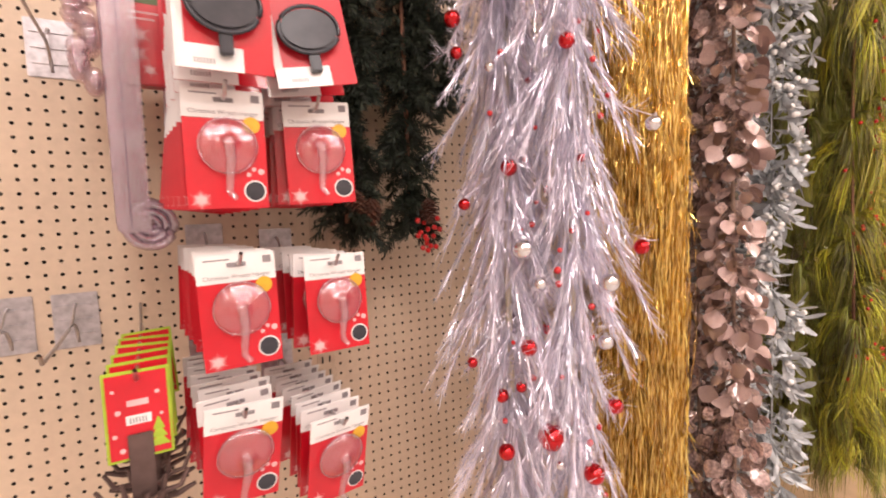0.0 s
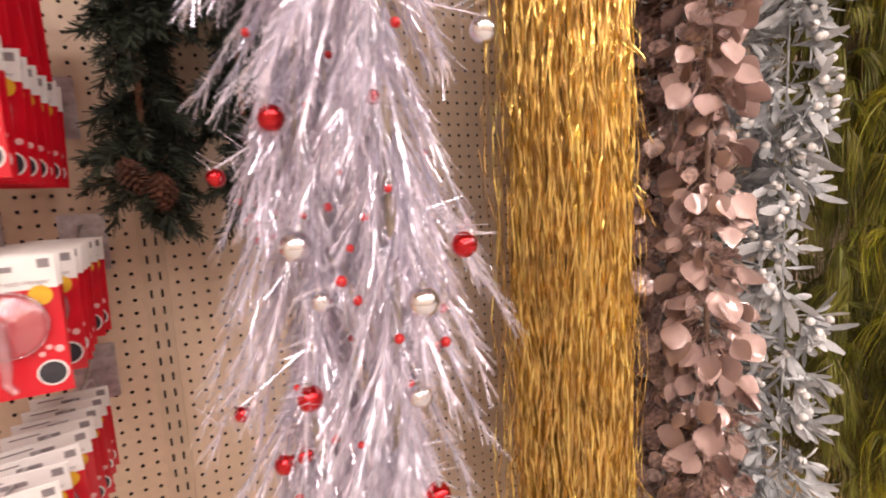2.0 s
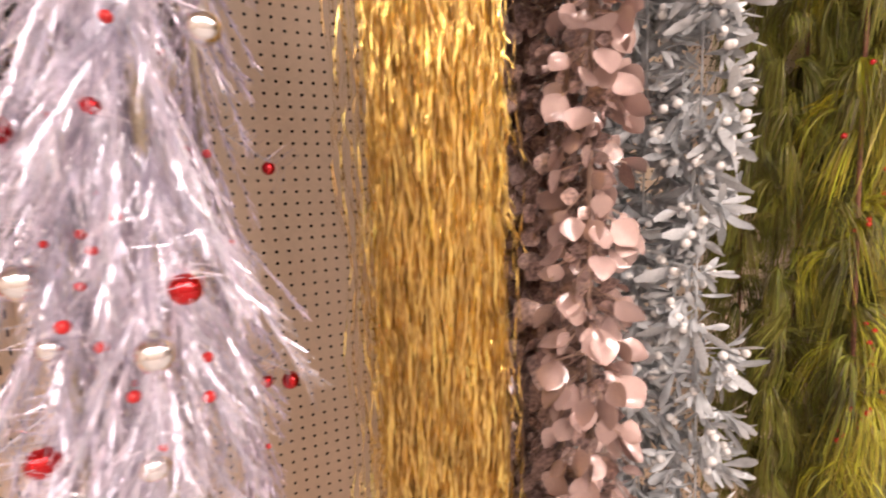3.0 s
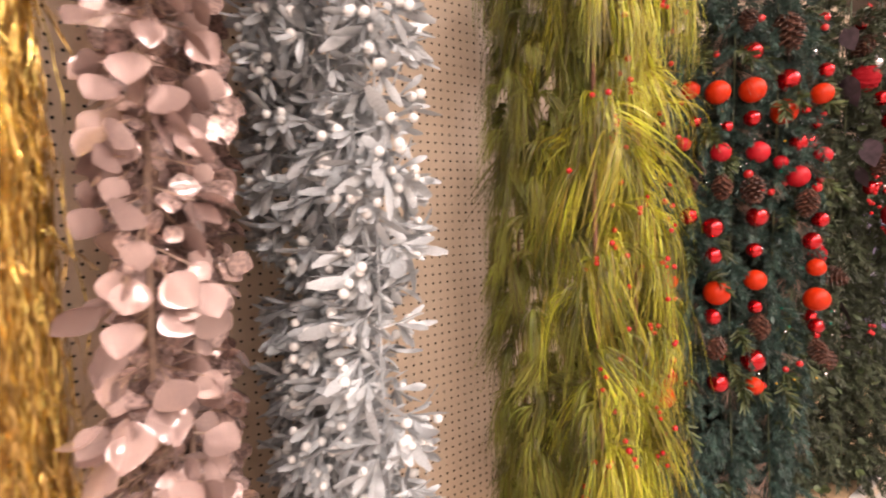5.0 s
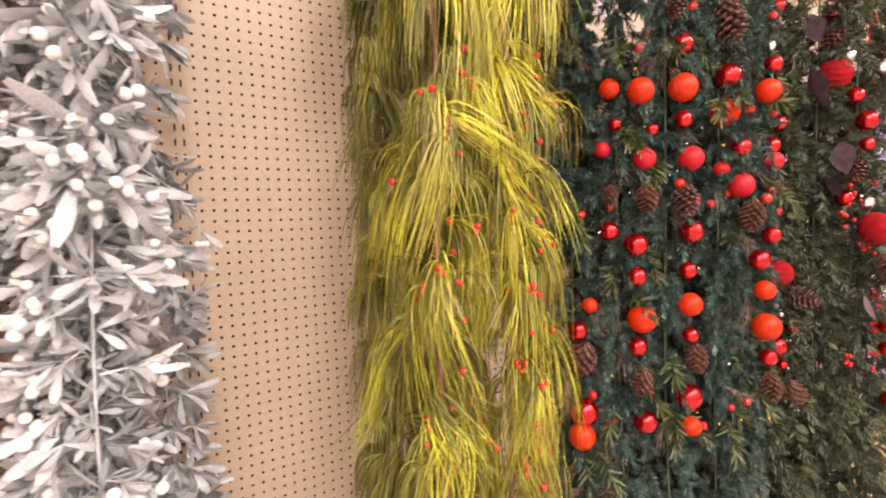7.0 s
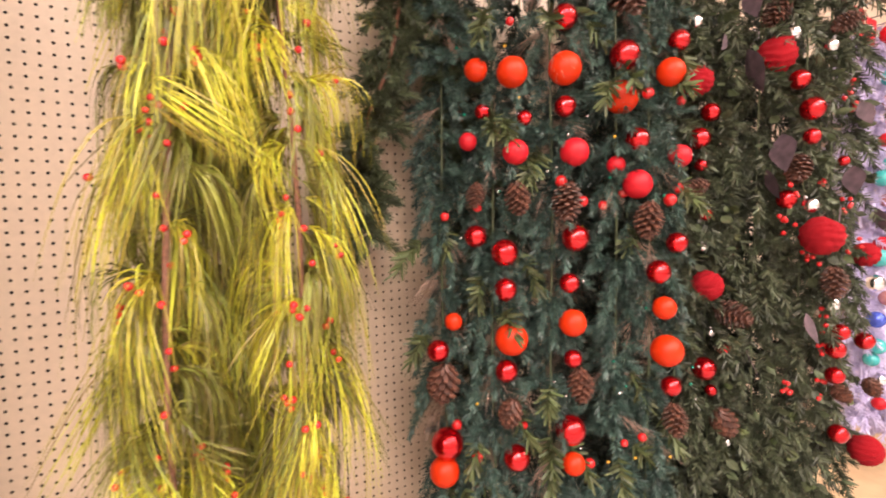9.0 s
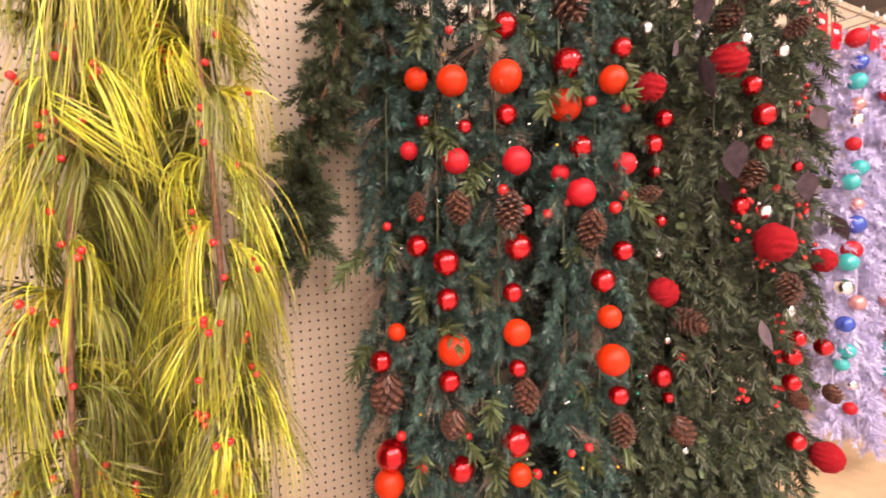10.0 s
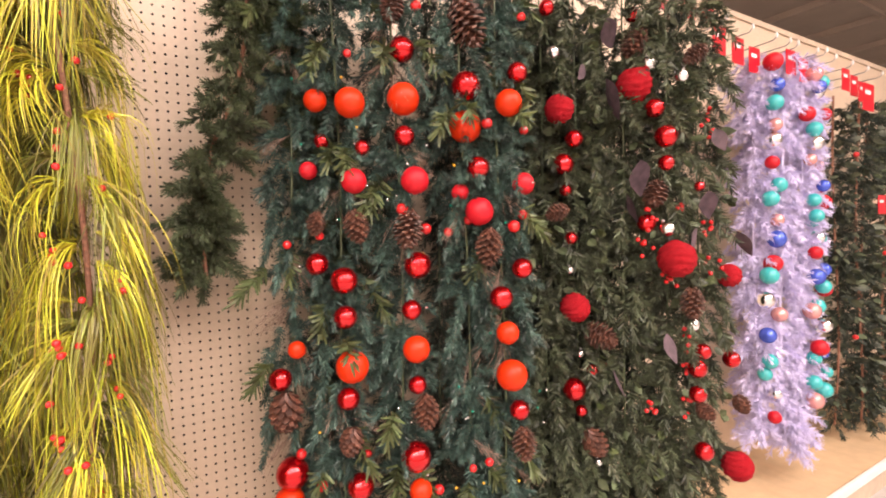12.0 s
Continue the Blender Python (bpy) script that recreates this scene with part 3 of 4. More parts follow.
red_box_pack(0.018, -0.2, 1.752)
peg_hook(0.018, 1.858, 0.25, plate=False, tip=False, label="zinc steel peg hook loaded with carded packs")


def plastic_cane():
    c = thing("plastic_candy_cane", -0.025, -0.13, 1.62, "clear plastic wreath hanger bent like a cane, on the pegboard", "cane hanger")
    pts = [(0.0, 0, 0.26), (0.0, 0, 0.1), (0.0, 0, -0.1), (0.0, 0, -0.16)]
    for w, nm in ((0.0, "strap"), (0.014, "strap")):
        bm = bmesh.new()
        box(bm, -0.026 + w, -0.004 + w * 1.6, -0.012, 0.012, -0.175, 0.27, bevel=0.003)
        part(nm, bm, M_CANE, c)
    for k, r in enumerate((0.034, 0.022, 0.012)):
        v, q = tube([(0.018 + r * math.cos(a), 0, -0.165 + r * math.sin(a)) for a in np.linspace(math.pi, 2.75 * math.pi, 22)], 0.0065 - 0.001 * k, 8)
        put("curl", fast_mesh("curl", v, q, M_CANE, True), c)
    for k in range(9):
        ob = put("bead", sphere_mesh("bead", M_CLEAR, 12, 8), c, "", pose(-0.05 + 0.012 * math.sin(k * 1.7), 0.02, 0.24 - k * 0.022) @ Matrix.Diagonal((0.014, 0.012, 0.016, 1)))
    for k in range(1, 4):
        copy_thing(c, pose(-0.025 + 0.003 * k, -0.13 - 0.04 * k, 1.62 - 0.004 * k, 0, random.uniform(-1, 1), random.uniform(-4, 4)))
    peg_hook(-0.028, 1.86, 0.3, plate=False, tip=False, label="zinc steel peg hook under a clear cane")


plastic_cane()


def stocking_tag(x, y, z):
    p = thing("stocking_holder_pack", x, y, z, "red tag with lime border and a bronze stocking hook", "hanger pack", "stocking holder packs")
    part("border", box_mesh(-0.037, 0.037, 0.0, 0.0015, -0.105, 0.012, bevel=0.0006), M_LIME, p, "lime card border")
    part("card", box_mesh(-0.0335, 0.0335, -0.0015, -0.0002, -0.101, 0.008, bevel=0.0004), M_CARD_RED, p, "red printed card")
    part("label", box_mesh(-0.014, 0.014, -0.0022, -0.0016, -0.058, -0.046), M_CARD_WHITE, p, "white barcode label")
    for k in range(6):
        part("barcode_bar", box_mesh(-0.01 + k * 0.0034, -0.0085 + k * 0.0034, -0.0027, -0.0023, -0.056, -0.049), M_INK, p)
    for k in range(3):
        bm = bmesh.new()
        bmesh.ops.create_cone(bm, cap_ends=True, segments=3, radius1=0.014 - 0.003 * k, radius2=0.001, depth=0.016, matrix=Matrix.Diagonal((1, 0.05, 1, 1)))
        part("tree_print", bm, M_LIME, p, m=pose(0.021, -0.0022, -0.084 + 0.011 * k))
    for k, (bx, bz) in enumerate(((-0.026, -0.012), (0.022, -0.02), (-0.022, -0.04), (0.025, -0.05), (-0.027, -0.07), (-0.02, -0.09))):
        part("print_dot", disc_bm(0.0022 + 0.0006 * (k % 3), 0.0005, 10), M_PINKPRINT, p, m=pose(bx, -0.0019, bz))
    part("text_bar", box_mesh(-0.012, 0.012, -0.0022, -0.0017, -0.034, -0.026), M_PINKPRINT, p)
    part("metal_strap", box_mesh(-0.014, 0.014, -0.005, -0.0023, -0.2, -0.07, bevel=0.001), M_BRONZE, p, "bronze metal strap")
    tube_ob("metal_hook", [(0, -0.004, -0.15), (0, -0.012, -0.19), (0.004, -0.035, -0.2), (0.01, -0.05, -0.17), (0.012, -0.055, -0.15)], 0.006, M_BRONZE, p)
    for s in (-1, 1):
        tube_ob("antler", [(0, -0.006, -0.165), (s * 0.02, -0.014, -0.15), (s * 0.04, -0.02, -0.145), (s * 0.05, -0.02, -0.125)], 0.005, M_BRONZE, p, "", 8, 0.5)
        tube_ob("antler", [(s * 0.02, -0.014, -0.15), (s * 0.024, -0.018, -0.125)], 0.004, M_BRONZE, p, "", 8, 0.5)
        tube_ob("antler", [(0, -0.006, -0.18), (s * 0.03, -0.014, -0.18), (s * 0.052, -0.02, -0.17)], 0.006, M_BRONZE, p, "", 8, 0.5)
    return p


tag0 = stocking_tag(-0.03, -0.43, 1.25)
for k in range(1, 6):
    copy_thing(tag0, pose(-0.029 + 0.002 * k, -0.43 + 0.05 * k, 1.25, -4, random.uniform(-4, 4), random.uniform(-5, 5)))
peg_hook(-0.029, 1.254, 0.46, plate=False, tip=False, label="zinc steel peg hook loaded with red tags")


# ---- garlands ----


def strand_tips(lines, per_m, down=(0.15, 0.85), off=0.012):
    roots, dirs = [], []
    for L in lines:
        length = np.linalg.norm(np.diff(L, axis=0), axis=1).sum()
        n = int(per_m * length)
        u = rng.uniform(0, len(L) - 1.001, n)
        i = u.astype(int)
        p = L[i] + (L[i + 1] - L[i]) * (u - i)[:, None]
        d = rand_dirs(n, down)
        roots.append(p + d * off)
        dirs.append(d)
    return np.concatenate(roots), np.concatenate(dirs)


def stems(parent, lines, radius, mat, label=""):
    for L in lines:
        grown("stem", tube(L, radius, 7), mat, parent, label, True, stuff=False)


def garland_hook(x, y_front, z=HOOK_Z):
    peg_hook(x, z, -y_front + 0.03, label="long zinc steel hook holding hanging garlands")


# dark green plain garland ends behind the packages and the white garland
dark = thing("green_garland", 0.47, -0.14, 1.40, "dark green artificial pine garland with cones, its two ends hanging", "garland", "green garlands")
dl = [wavy_line(0.37, -0.15, 2.27, 1.43, 18, 0.010), wavy_line(0.515, -0.15, 2.27, 1.42, 18, 0.010, 1.0), wavy_line(0.6, -0.13, 2.27, 1.72, 18, 0.012, 2.0)]
stems(dark, dl, 0.005, M_STEM)
r_, d_ = strand_tips(dl, 260, (0.0, 0.8))
grown("needles", [brush_tips(r_, d_, 0.064, 100, 0.024, 0.0015)], M_PINE, dark)
for cx, cz in ((0.535, 1.45), (0.36, 1.475), (0.395, 1.452)):
    cone(dark, cx, -0.215, cz, 0.03)
for k in range(16):
    ball(dark, "berry", M_BERRY, 0.535 + random.gauss(0, 0.016), -0.215 + random.gauss(0, 0.012), 1.39 + random.gauss(0, 0.02), 0.006, cap=False)
garland_hook(0.45, -0.2)


def tinsel_branches(lines, per_m, blen, needles, nlen, width, down=(0.55, 0.95), spread=0.45):
    """Fans of long thin foil needles on drooping twigs."""
    r, d = strand_tips(lines, per_m, down, 0.004)
    n = len(r)
    L = blen * rng.uniform(0.5, 1.2, n)
    T = np.repeat(np.linspace(0.0, 1, needles)[None], n, 0)
    ax = r[:, None] + d[:, None] * (T * L[:, None])[..., None]
    ax[..., 2] -= 0.25 * T ** 2 * L[:, None]
    D = np.repeat(d[:, None], needles, 1).reshape(-1, 3)
    A = side_of(D)
    sp = spread * rng.uniform(0.25, 1.2, len(D))
    N = unit(D * np.cos(sp)[:, None] + A * np.sin(sp)[:, None] + np.array([[0, 0, -0.18]]))
    ln = nlen * rng.uniform(0.5, 1.2, len(D))
    b = ax.reshape(-1, 3)
    s = np.array([0, 0.33, 0.66, 1.0])
    P = b[:, None] + N[:, None] * (ln[:, None] * s[None])[..., None]
    P[..., 2] -= (0.22 * ln)[:, None] * s[None] ** 2
    W = width * np.array([[1, 1, 1, 0.6]]) * np.ones((len(b), 1))
    S0 = side_of(N)
    S1 = np.cross(N, S0)
    tw = rng.uniform(0, 6.28, (len(b), 1)) + s[None] * rng.uniform(2, 7, (len(b), 1))
    S = S0[:, None] * np.cos(tw)[..., None] + S1[:, None] * np.sin(tw)[..., None]
    return strips(P, W, S)


WHITE_REDS = [
    (0.53, -0.49, 1.52, 0.015), (0.54, -0.52, 1.21, 0.015), (0.68, -0.64, 1.38, 0.013), (0.57, -0.54, 1.05, 0.024), (0.60, -0.56, 1.72, 0.014),
    (0.47, -0.43, 1.72, 0.011), (0.47, -0.42, 1.78, 0.015), (0.51, -0.48, 1.12, 0.013), (0.53, -0.51, 1.14, 0.010), (0.47, -0.45, 1.18, 0.010),
    (0.65, -0.61, 1.11, 0.014), (0.51, -0.49, 1.02, 0.015), (0.62, -0.59, 0.99, 0.018), (0.47, -0.44, 1.46, 0.011), (0.62, -0.57, 1.53, 0.008),
    (0.79, -0.3, 1.16, 0.014), (0.755, -0.3, 1.165, 0.010), (0.78, -0.32, 1.49, 0.010),
]
WHITE_SILVERS = [
    (0.54, -0.51, 1.38, 0.018), (0.65, -0.60, 1.32, 0.017), (0.56, -0.53, 1.32, 0.012), (0.71, -0.64, 1.58, 0.013), (0.51, -0.47, 1.69, 0.010),
    (0.64, -0.60, 1.22, 0.013), (0.58, -0.55, 1.00, 0.009),
]
white = thing("white_tinsel_garland", 0.61, -0.45, 0.55, "iridescent white tinsel pine garland with red and silver balls", "garland")
wl = [wavy_line(0.566, -0.455, 2.27, 0.6, 26, 0.012), wavy_line(0.635, -0.545, 2.27, 0.62, 26, 0.014, 2.0), wavy_line(0.71, -0.31, 2.27, 0.7, 26, 0.015, 4.0)]
stems(white, wl, 0.0065, M_STEM_PALE, "pale wrapped wire stem")


def tinsel_twigs(lines, gap, per_node, tlen, needles, nlen, width):
    """Whorls of long drooping twigs, each a thin brush of foil needles round its wire."""
    r, d = [], []
    for L in lines:
        for z in np.arange(L[-1, 2] + 0.02, L[0, 2], gap):
            c = np.array([np.interp(z, L[::-1, 2], L[::-1, 0]), np.interp(z, L[::-1, 2], L[::-1, 1]), z])
            r.append(c + rng.normal(0, 0.006, (per_node, 3)))
            d.append(rand_dirs(per_node, (0.84, 0.995)))
    r, d = np.concatenate(r), np.concatenate(d)
    n = len(r)
    ln = tlen * rng.uniform(0.6, 1.15, n)
    bend = rng.uniform(-0.12, 0.22, n)
    T = np.sort(rng.uniform(0.04, 1, (n, needles)), 1)
    ax = r[:, None] + d[:, None] * (T * ln[:, None])[..., None]
    ax[..., 2] -= (bend * ln)[:, None] * T ** 2
    D = np.repeat(d[:, None], needles, 1).reshape(-1, 3)
    sp = rng.uniform(0.1, 0.42, len(D))
    N = unit(D * np.cos(sp)[:, None] + side_of(D) * np.sin(sp)[:, None])
    m = nlen * rng.uniform(0.5, 1.3, len(D))
    p = ax.reshape(-1, 3)
    fine = strips(np.stack([p, p + N * m[:, None]], 1), width * np.array([[1, 0.7]]) * np.ones((len(p), 1)), side_of(N))
    u = np.linspace(0, 1, 6)
    P = r[:, None] + d[:, None] * (u[None] * ln[:, None])[..., None]
    P[..., 2] -= (bend * ln)[:, None] * u[None] ** 2
    return [fine, strips(P, np.full((n, 6), 0.0014), side_of(d))]


grown("tinsel_needles", tinsel_twigs(wl[:2], 0.125, 24, 0.235, 130, 0.04, 0.00042), M_TINSEL, white)
# Rear twigs are coloured dimmer to stand for shade behind the front ones.
grown("shaded_inner_tinsel", tinsel_twigs(wl[2:], 0.1, 12, 0.18, 90, 0.022, 0.0006) + tinsel_twigs([wavy_line(0.59, -0.42, 2.25, 0.62, 20, 0.01, 1.0)], 0.09, 10, 0.19, 90, 0.024, 0.0007), M_TINSEL_SHADE, white)
wire_r, wire_d = [], []
for x, y, z, r in WHITE_REDS + WHITE_SILVERS:
    near = min(wl, key=lambda L: (np.interp(z, L[::-1, 2], L[::-1, 0]) - x) ** 2 + (np.interp(z, L[::-1, 2], L[::-1, 1]) - y) ** 2)
    top = np.array([np.interp(z + 0.07, near[::-1, 2], near[::-1, 0]), np.interp(z + 0.07, near[::-1, 2], near[::-1, 1]), z + 0.07])
    wire_r.append(top)
    wire_d.append(np.array([x, y - 0.012, z + r]) - top)
wire_r, wire_d = np.array(wire_r), np.array(wire_d)
u4 = np.linspace(0, 1, 4)
wires = strips(wire_r[:, None] + wire_d[:, None] * u4[None, :, None], np.full((len(wire_r), 4), 0.001), side_of(unit(wire_d)))
grown("ball_wires", [wires, pine_tips(wire_r + wire_d * 0.1, wire_d, 1.0, 70, 0.035, 0.0004, 0.35, 0.0)], M_TINSEL, white)
for x, y, z, r in WHITE_REDS:
    ball(white, "red_ball", M_RED_SHINY, x, y - 0.012, z, r)
for x, y, z, r in WHITE_SILVERS:
    ball(white, "silver_ball", M_SILVER, x, y - 0.012, z, r)
for k in range(70):
    a = random.uniform(0, 6.28)
    lx, ly = random.choice(((0.566, -0.455), (0.635, -0.545), (0.635, -0.545), (0.71, -0.31)))
    rr = random.uniform(0.035, 0.075)
    ball(white, "red_bead", M_BERRY, lx + rr * math.cos(a), ly - abs(rr * math.sin(a)), random.uniform(0.75, 1.95), random.uniform(0.004, 0.0065), cap=False)
garland_hook(0.62, -0.6)

# gold tinsel curtain
gold = thing("gold_tinsel_garland", 1.0, -0.4, 0.45, "thick gold foil tinsel garland hanging in long strands", "garland")


def foil_strands(n, cx, cy, rx, ry, z1, z0, width, wob):
    a = rng.uniform(0, 2 * np.pi, n)
    q = np.sqrt(rng.uniform(0.15, 1, n))
    k = 84
    z = np.linspace(0, 1, k)
    lo = z0 + rng.uniform(0, 0.25, n)
    st = z1 - rng.uniform(0, 0.9, n) * (rng.uniform(size=n) < 0.5)
    Z = st[:, None] + (lo - st)[:, None] * z[None]
    ph = rng.uniform(0, 6.28, (n, 3))
    f1 = rng.uniform(2, 9, (n, 1))
    X = cx + (rx * q * np.cos(a))[:, None] + wob * np.sin(Z * f1 + ph[:, :1]) + 0.4 * wob * np.sin(Z * 23 + ph[:, 1:2]) + rng.normal(0, 0.0013, Z.shape)
    Y = cy + (ry * q * np.sin(a))[:, None] + wob * np.cos(Z * f1 * 1.2 + ph[:, 2:3])
    P = np.stack([X, Y, Z], -1)
    tw = ph[:, :1] + np.cumsum(rng.normal(0, 0.9, (n, k)), 1)
    S = np.stack([np.cos(tw), np.sin(tw), 0.15 * np.sin(tw * 2)], -1)
    return strips(P, np.full((n, k), width), unit(S))


grown("tinsel_curtain", [foil_strands(1700, 1.013, -0.41, 0.094, 0.09, 2.27, 0.42, 0.0013, 0.012)], M_GOLD, gold)
grown("loose_foil", [foil_strands(160, 1.0, -0.41, 0.125, 0.10, 2.27, 0.5, 0.0009, 0.016)], M_GOLD, gold)
# Core strands carry the curtain's inner shade in their colour.
grown("shaded_inner_foil", [foil_strands(800, 1.015, -0.41, 0.068, 0.065, 2.27, 0.42, 0.002, 0.006)], M_GOLD_SHADE, gold)
gl = [wavy_line(1.06, -0.43, 2.2, 0.6, 20, 0.01), wavy_line(0.99, -0.44, 2.2, 0.6, 20, 0.01, 2)]
grown("foil_fringe", [tinsel_branches(gl, 110, 0.09, 12, 0.05, 0.0011, (0.72, 0.97), 0.5)], M_GOLD, gold)
garland_hook(1.0, -0.5)


def leaf_shape(kind):
    """Local outline of a leaf: along x, width y, cupped in z."""
    if kind == "round":
        u = np.linspace(0, 1, 9)
        w = np.array([0.03, 0.26, 0.40, 0.47, 0.48, 0.43, 0.34, 0.21, 0.02])
    elif kind == "long":
        u = np.linspace(0, 1, 6)
        w = np.array([0.025, 0.045, 0.08, 0.125, 0.135, 0.05])
    else:
        u = np.linspace(0, 1, 6)
        w = np.array([0.03, 0.22, 0.3, 0.26, 0.15, 0.01])
    return u, w


def leaves(roots, dirs, size, kind, cup=0.18, curl=0.25):
    """Cupped leaves with a midrib: three rows of points along each."""
    n = len(roots)
    u, w = leaf_shape(kind)
    k = len(u)
    sz = size * rng.uniform(0.65, 1.2, n)
    S = side_of(dirs)
    N = np.cross(dirs, S)
    cu = curl * rng.uniform(-0.6, 1.2, n)
    ctr = roots[:, None] + dirs[:, None] * (sz[:, None] * u[None])[..., None] + N[:, None] * (sz[:, None] * cu[:, None] * u[None] ** 2)[..., None]
    wid = S[:, None] * (sz[:, None] * w[None])[..., None]
    up = N[:, None] * (sz[:, None] * w[None] * cup)[..., None]
    V = np.stack([ctr - wid + up, ctr, ctr + wid + up], 2).reshape(-1, 3)
    b = (np.arange(n)[:, None] * k + np.arange(k - 1)[None]) * 3
    Q = np.concatenate([np.stack([b, b + 1, b + 4, b + 3], -1).reshape(-1, 4), np.stack([b + 1, b + 2, b + 5, b + 4], -1).reshape(-1, 4)])
    return V, Q


LEAF_KINDS = {}


def leaf_parts(parent, roots, dirs, size, kind, mat, most, choose):
    """The leaves that choose() picks, each an object of its own on one of six shared meshes; returns the mask of the rest."""
    if (kind, mat.name) not in LEAF_KINDS:
        made = []
        for j in range(6):
            v, q = leaves(np.zeros((1, 3)), np.array([[1.0, 0, 0]]), 1.0, kind, 0.25, 0.8 if kind == "long" else 0.3)
            made.append(fast_mesh("leaf", v, q, mat, True))
        LEAF_KINDS[(kind, mat.name)] = made
    picked = np.flatnonzero(choose(roots))[:most]
    o = np.array(parent.matrix_basis.translation)
    for i in picked:
        turn = Vector(dirs[i]).to_track_quat("X", "Z").to_matrix().to_4x4()
        s = size * random.uniform(0.7, 1.2)
        m = Matrix.Translation(roots[i] - o) @ turn @ pose(0, 0, 0, random.uniform(0, 360)) @ Matrix.Diagonal((s, s, s, 1))
        put("leaf", LEAF_KINDS[(kind, mat.name)][i % 6], parent, "", m)
    rest = np.ones(len(roots), bool)
    rest[picked] = False
    return rest


def twigs(roots, dirs, length, radius):
    n = len(roots)
    s = np.linspace(0, 1, 4)
    P = roots[:, None] + dirs[:, None] * (length * s)[None, :, None]
    return strips(P, np.full((n, 4), radius), side_of(dirs))


# champagne glitter leaf garlands, four strands along one hook
champ = thing("champagne_leaf_garland", 1.24, -0.4, 0.5, "champagne pink glittered eucalyptus leaf garlands on one hook", "garland")
cl = [wavy_line(1.215, -0.52, 2.27, 0.52, 30, 0.012), wavy_line(1.25, -0.42, 2.27, 0.5, 30, 0.014, 1.5), wavy_line(1.23, -0.31, 2.27, 0.55, 30, 0.012, 3.0), wavy_line(1.27, -0.21, 2.27, 0.6, 30, 0.012, 4.4), wavy_line(1.3, -0.13, 2.27, 0.6, 30, 0.012, 5.4)]
stems(champ, cl, 0.0045, M_STEM_TAUPE, "taupe twisted stem")
r_, d_ = strand_tips(cl, 280, (0.1, 0.8), 0.006)
grown("twig_work", [twigs(r_, d_, 0.05, 0.0013)], M_STEM_TAUPE, champ)
tipd = unit(d_ + rng.normal(0, 0.35, d_.shape) + np.array([[0, 0, -0.75]]))
keep = leaf_parts(champ, r_ + d_ * 0.045, tipd, 0.043, "round", M_CHAMP, 300, lambda p: (p[:, 1] < -0.46) & (p[:, 2] > 0.95) & (p[:, 2] < 1.9))
grown("leaves", [leaves((r_ + d_ * 0.045)[keep], tipd[keep], 0.042, "round"), leaves(r_ + d_ * 0.015, unit(d_ + rng.normal(0, 0.6, d_.shape)), 0.03, "round")], M_CHAMP, champ, smooth=True)
garland_hook(1.235, -0.56)

# frosted silver mistletoe garlands
mist = thing("silver_mistletoe_garland", 1.5, -0.42, 0.5, "frosted silver mistletoe garland with white pearl berries", "garland")
ml = [wavy_line(1.535, -0.46, 2.27, 0.5, 30, 0.012), wavy_line(1.49, -0.37, 2.27, 0.5, 30, 0.012, 1.4), wavy_line(1.46, -0.26, 2.27, 0.5, 30, 0.012, 3.1), wavy_line(1.6, -0.19, 2.27, 0.5, 30, 0.012, 4.1), wavy_line(1.5, -0.13, 2.27, 0.5, 30, 0.012, 5.1)]
stems(mist, ml, 0.0022, M_SILVERLEAF, "silver wrapped stem")
r_, d_ = strand_tips(ml, 104, (-0.1, 0.55), 0.006)
grown("twig_work", [twigs(r_, d_, 0.036, 0.0013)], M_SILVERLEAF, mist)
tip = r_ + d_ * 0.034
fan_r = np.repeat(tip, 9, 0)
fan_d = unit(np.repeat(d_, 9, 0) + rng.normal(0, 0.45, fan_r.shape) + np.array([[0, 0, -0.45]]))
keep = leaf_parts(mist, fan_r, fan_d, 0.058, "long", M_SILVERLEAF, 300, lambda p: (p[:, 1] < -0.46) & (p[:, 2] > 1.1) & (p[:, 2] < 1.75))
grown("leaves", [leaves(fan_r[keep], fan_d[keep], 0.056, "long", 0.5, 0.9), leaves(np.repeat(r_, 2, 0), unit(np.repeat(d_, 2, 0) + rng.normal(0, 0.7, (2 * len(r_), 3))), 0.045, "long", 0.3, 0.3)], M_SILVERLEAF, mist, smooth=True)
for k in range(len(tip)):
    if k % 5 < 4 and tip[k][2] > 0.85 and tip[k][2] < 1.98 and (tip[k][1] < -0.4 or tip[k][0] < 1.47):
        for j in range(2):
            ball(mist, "pearl_berry", M_PEARL, tip[k][0] + d_[k][0] * 0.034 + random.gauss(0, 0.009), tip[k][1] + d_[k][1] * 0.034 + random.gauss(0, 0.006), tip[k][2] - 0.008 + random.gauss(0, 0.008), random.uniform(0.007, 0.0095), cap=False)
grown("loose_sprig_stem", tube([(1.52, -0.38, 1.62), (1.57, -0.35, 1.58), (1.64, -0.31, 1.53), (1.675, -0.3, 1.46)], 0.0014, 6), M_SILVERLEAF, mist, stuff=False)
spr = np.repeat(np.array([[1.677, -0.3, 1.46]]), 7, 0)
grown("loose_sprig", [leaves(spr, unit(rng.normal(0, 0.5, (7, 3)) + np.array([[0, 0, -0.9]])), 0.045, "long", 0.3)], M_SILVERLEAF, mist, stuff=False)
for j in range(3):
    ball(mist, "pearl_berry", M_PEARL, 1.675 + 0.008 * j - 0.008, -0.315, 1.437, 0.0058, cap=False)
spr2 = np.repeat(np.array([[1.66, -0.5, 1.86]]), 11, 0)
